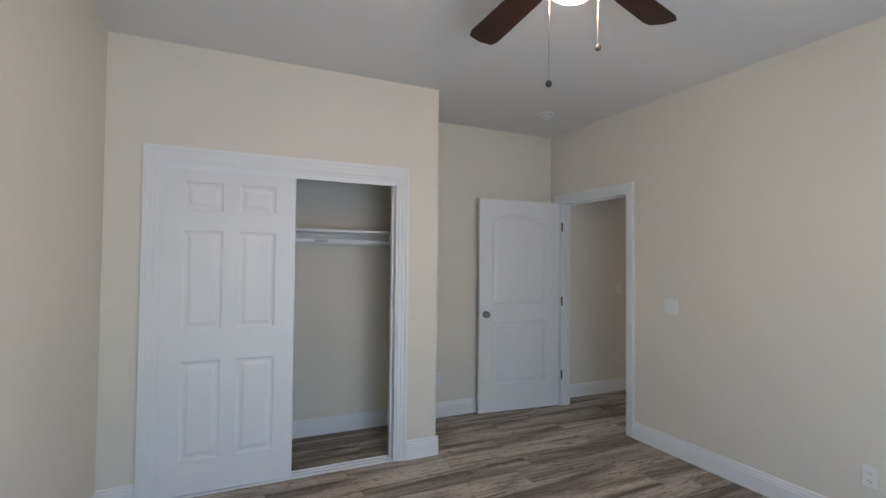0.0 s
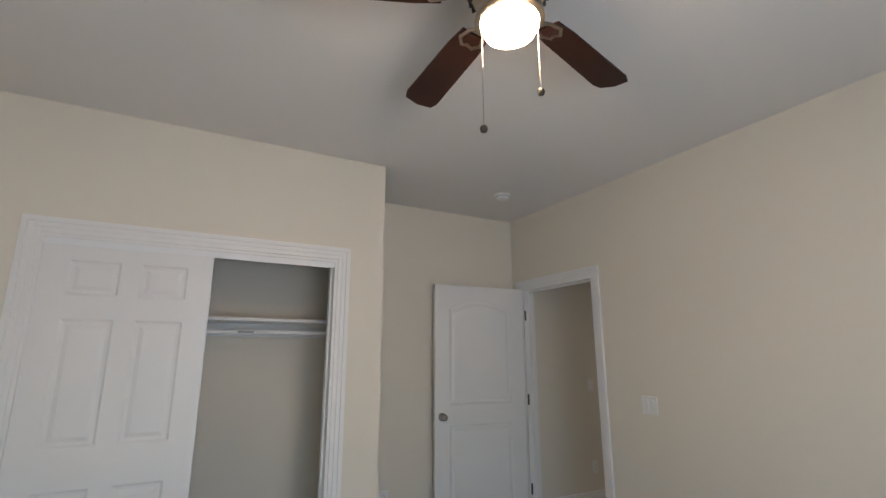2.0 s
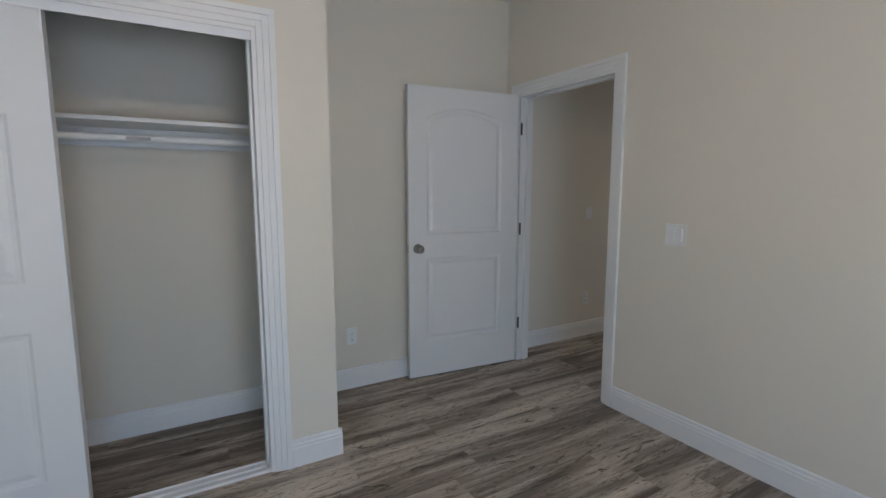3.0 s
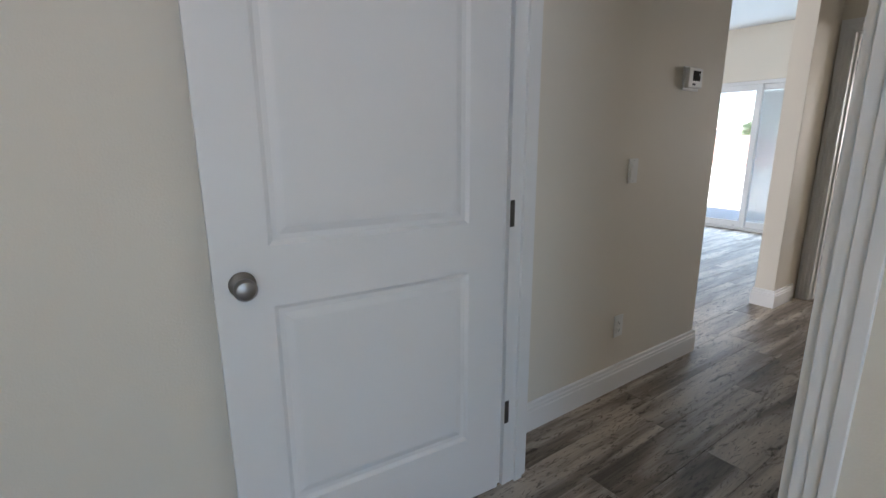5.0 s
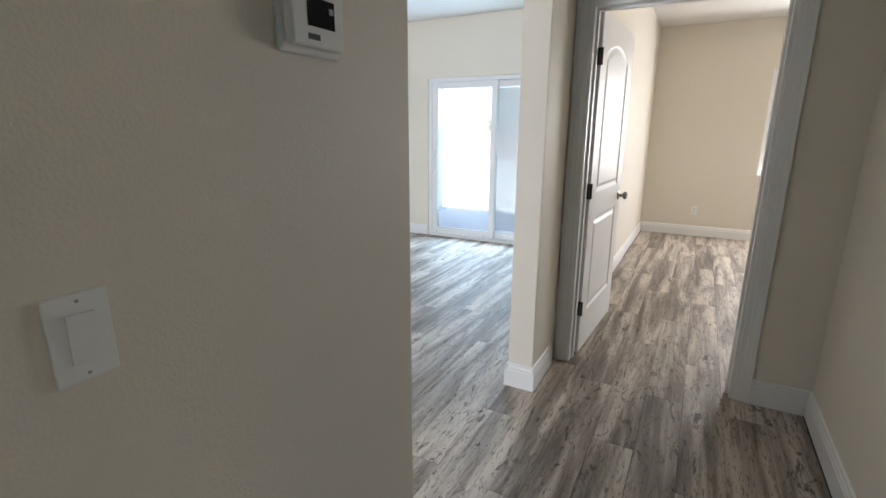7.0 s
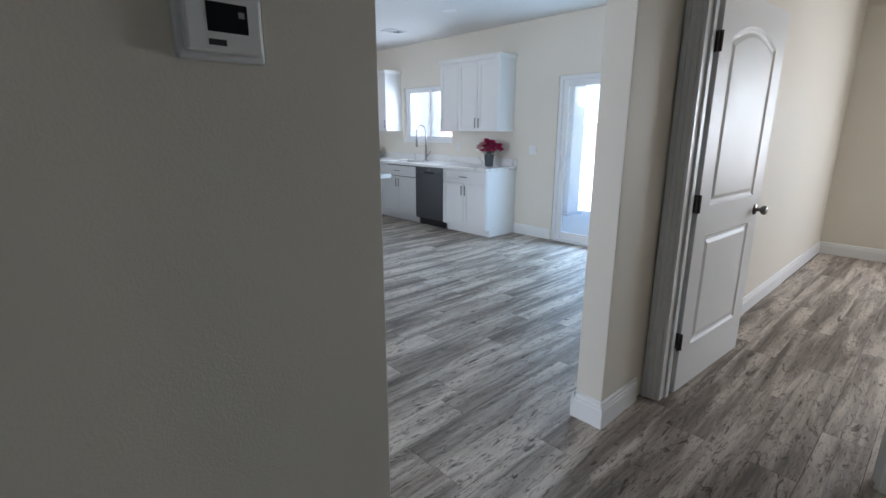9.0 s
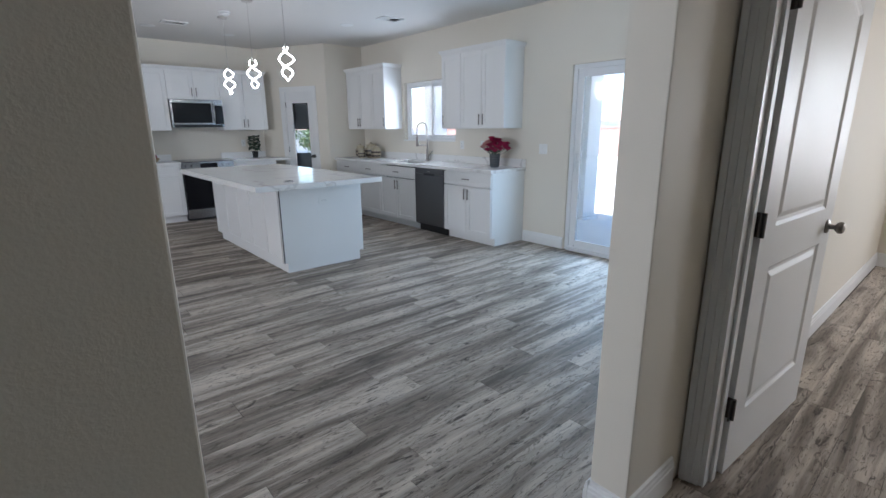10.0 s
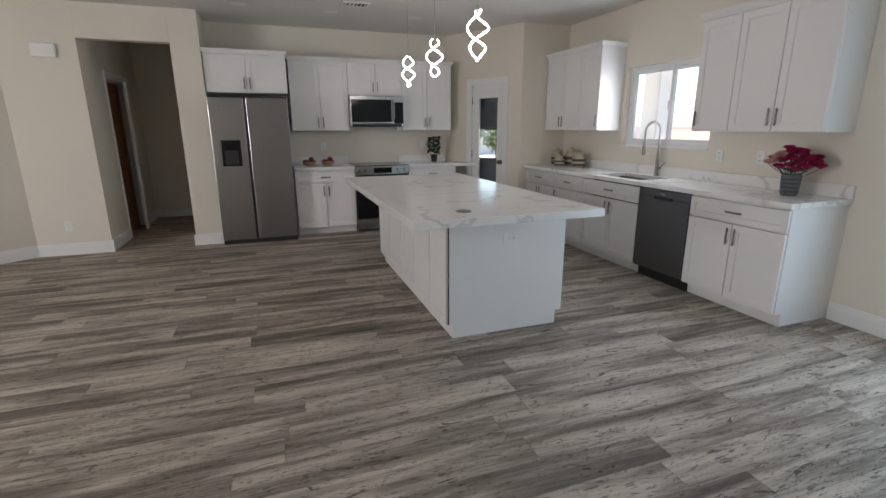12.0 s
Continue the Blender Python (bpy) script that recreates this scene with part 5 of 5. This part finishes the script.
def plank_mesh(length):
    bm = bmesh.new()
    g, b, z = 0.0005, 0.0009, 0.0
    lo = [(g, g), (length - g, g), (length - g, PLANK_W - g), (g, PLANK_W - g)]
    hi = [(g + b, g + b), (length - g - b, g + b), (length - g - b, PLANK_W - g - b), (g + b, PLANK_W - g - b)]
    v0 = [bm.verts.new((x, y, -0.006)) for x, y in lo]
    v1 = [bm.verts.new((x, y, -0.0018)) for x, y in lo]
    v2 = [bm.verts.new((x, y, 0.0)) for x, y in hi]
    for a, c in ((v0, v1), (v1, v2)):
        for i in range(4):
            bm.faces.new((a[i], a[(i + 1) % 4], c[(i + 1) % 4], c[i]))
    bm.faces.new(v2)
    return mesh_of("plank", bm, M_PLANK)


full_plank = plank_mesh(PLANK_L)
rest_v, rest_f, count = [], [], 0
rng = random.Random(5)
row = 0
y = -4.86
while y < 9.8:
    if y + PLANK_W > 0.16:
        spans = ((-3.58, EX + 0.05),)
    elif y > -1.38:
        spans = ((-3.84, 8.1),)
    else:
        spans = ((-3.84, 0.06), (3.52, 8.1)) if y > -3.7 else ((-3.84, 0.06),)
    start = rng.uniform(0.05, 1.15)
    for xa, xb in spans:
        x = xa - start
        while x < xb:
            x0, x1 = max(x, xa), min(x + PLANK_L, xb)
            if x1 - x0 > 0.03:
                near = x0 > -0.9 and x1 < 6.4 and -1.4 < y < 6.2
                if near and x1 - x0 > PLANK_L - 0.001 and count < 295:
                    p = new("plank", full_plank)
                    p.location, p.parent = (x0, y, 0), floor
                    count += 1
                else:
                    n = len(rest_v)
                    g, b = 0.0005, 0.0009
                    for q, z in ((g, -0.006), (g, -0.0018), (g + b, 0.0)):
                        rest_v += [(x0 + q, y + q, z), (x1 - q, y + q, z), (x1 - q, y + PLANK_W - q, z), (x0 + q, y + PLANK_W - q, z)]
                    for k in (0, 4):
                        for i in range(4):
                            j = (i + 1) % 4
                            rest_f.append((n + k + i, n + k + j, n + k + 4 + j, n + k + 4 + i))
                    rest_f.append((n + 8, n + 9, n + 10, n + 11))
            x += PLANK_L
    y += PLANK_W
    row += 1
me = bpy.data.meshes.new("planks")
me.from_pydata(rest_v, [], rest_f)
me.materials.append(M_PLANK)
rest = new("planks", me)
rest.parent = floor
tagged(rest, "grey brown vinyl planks", kind="stuff")
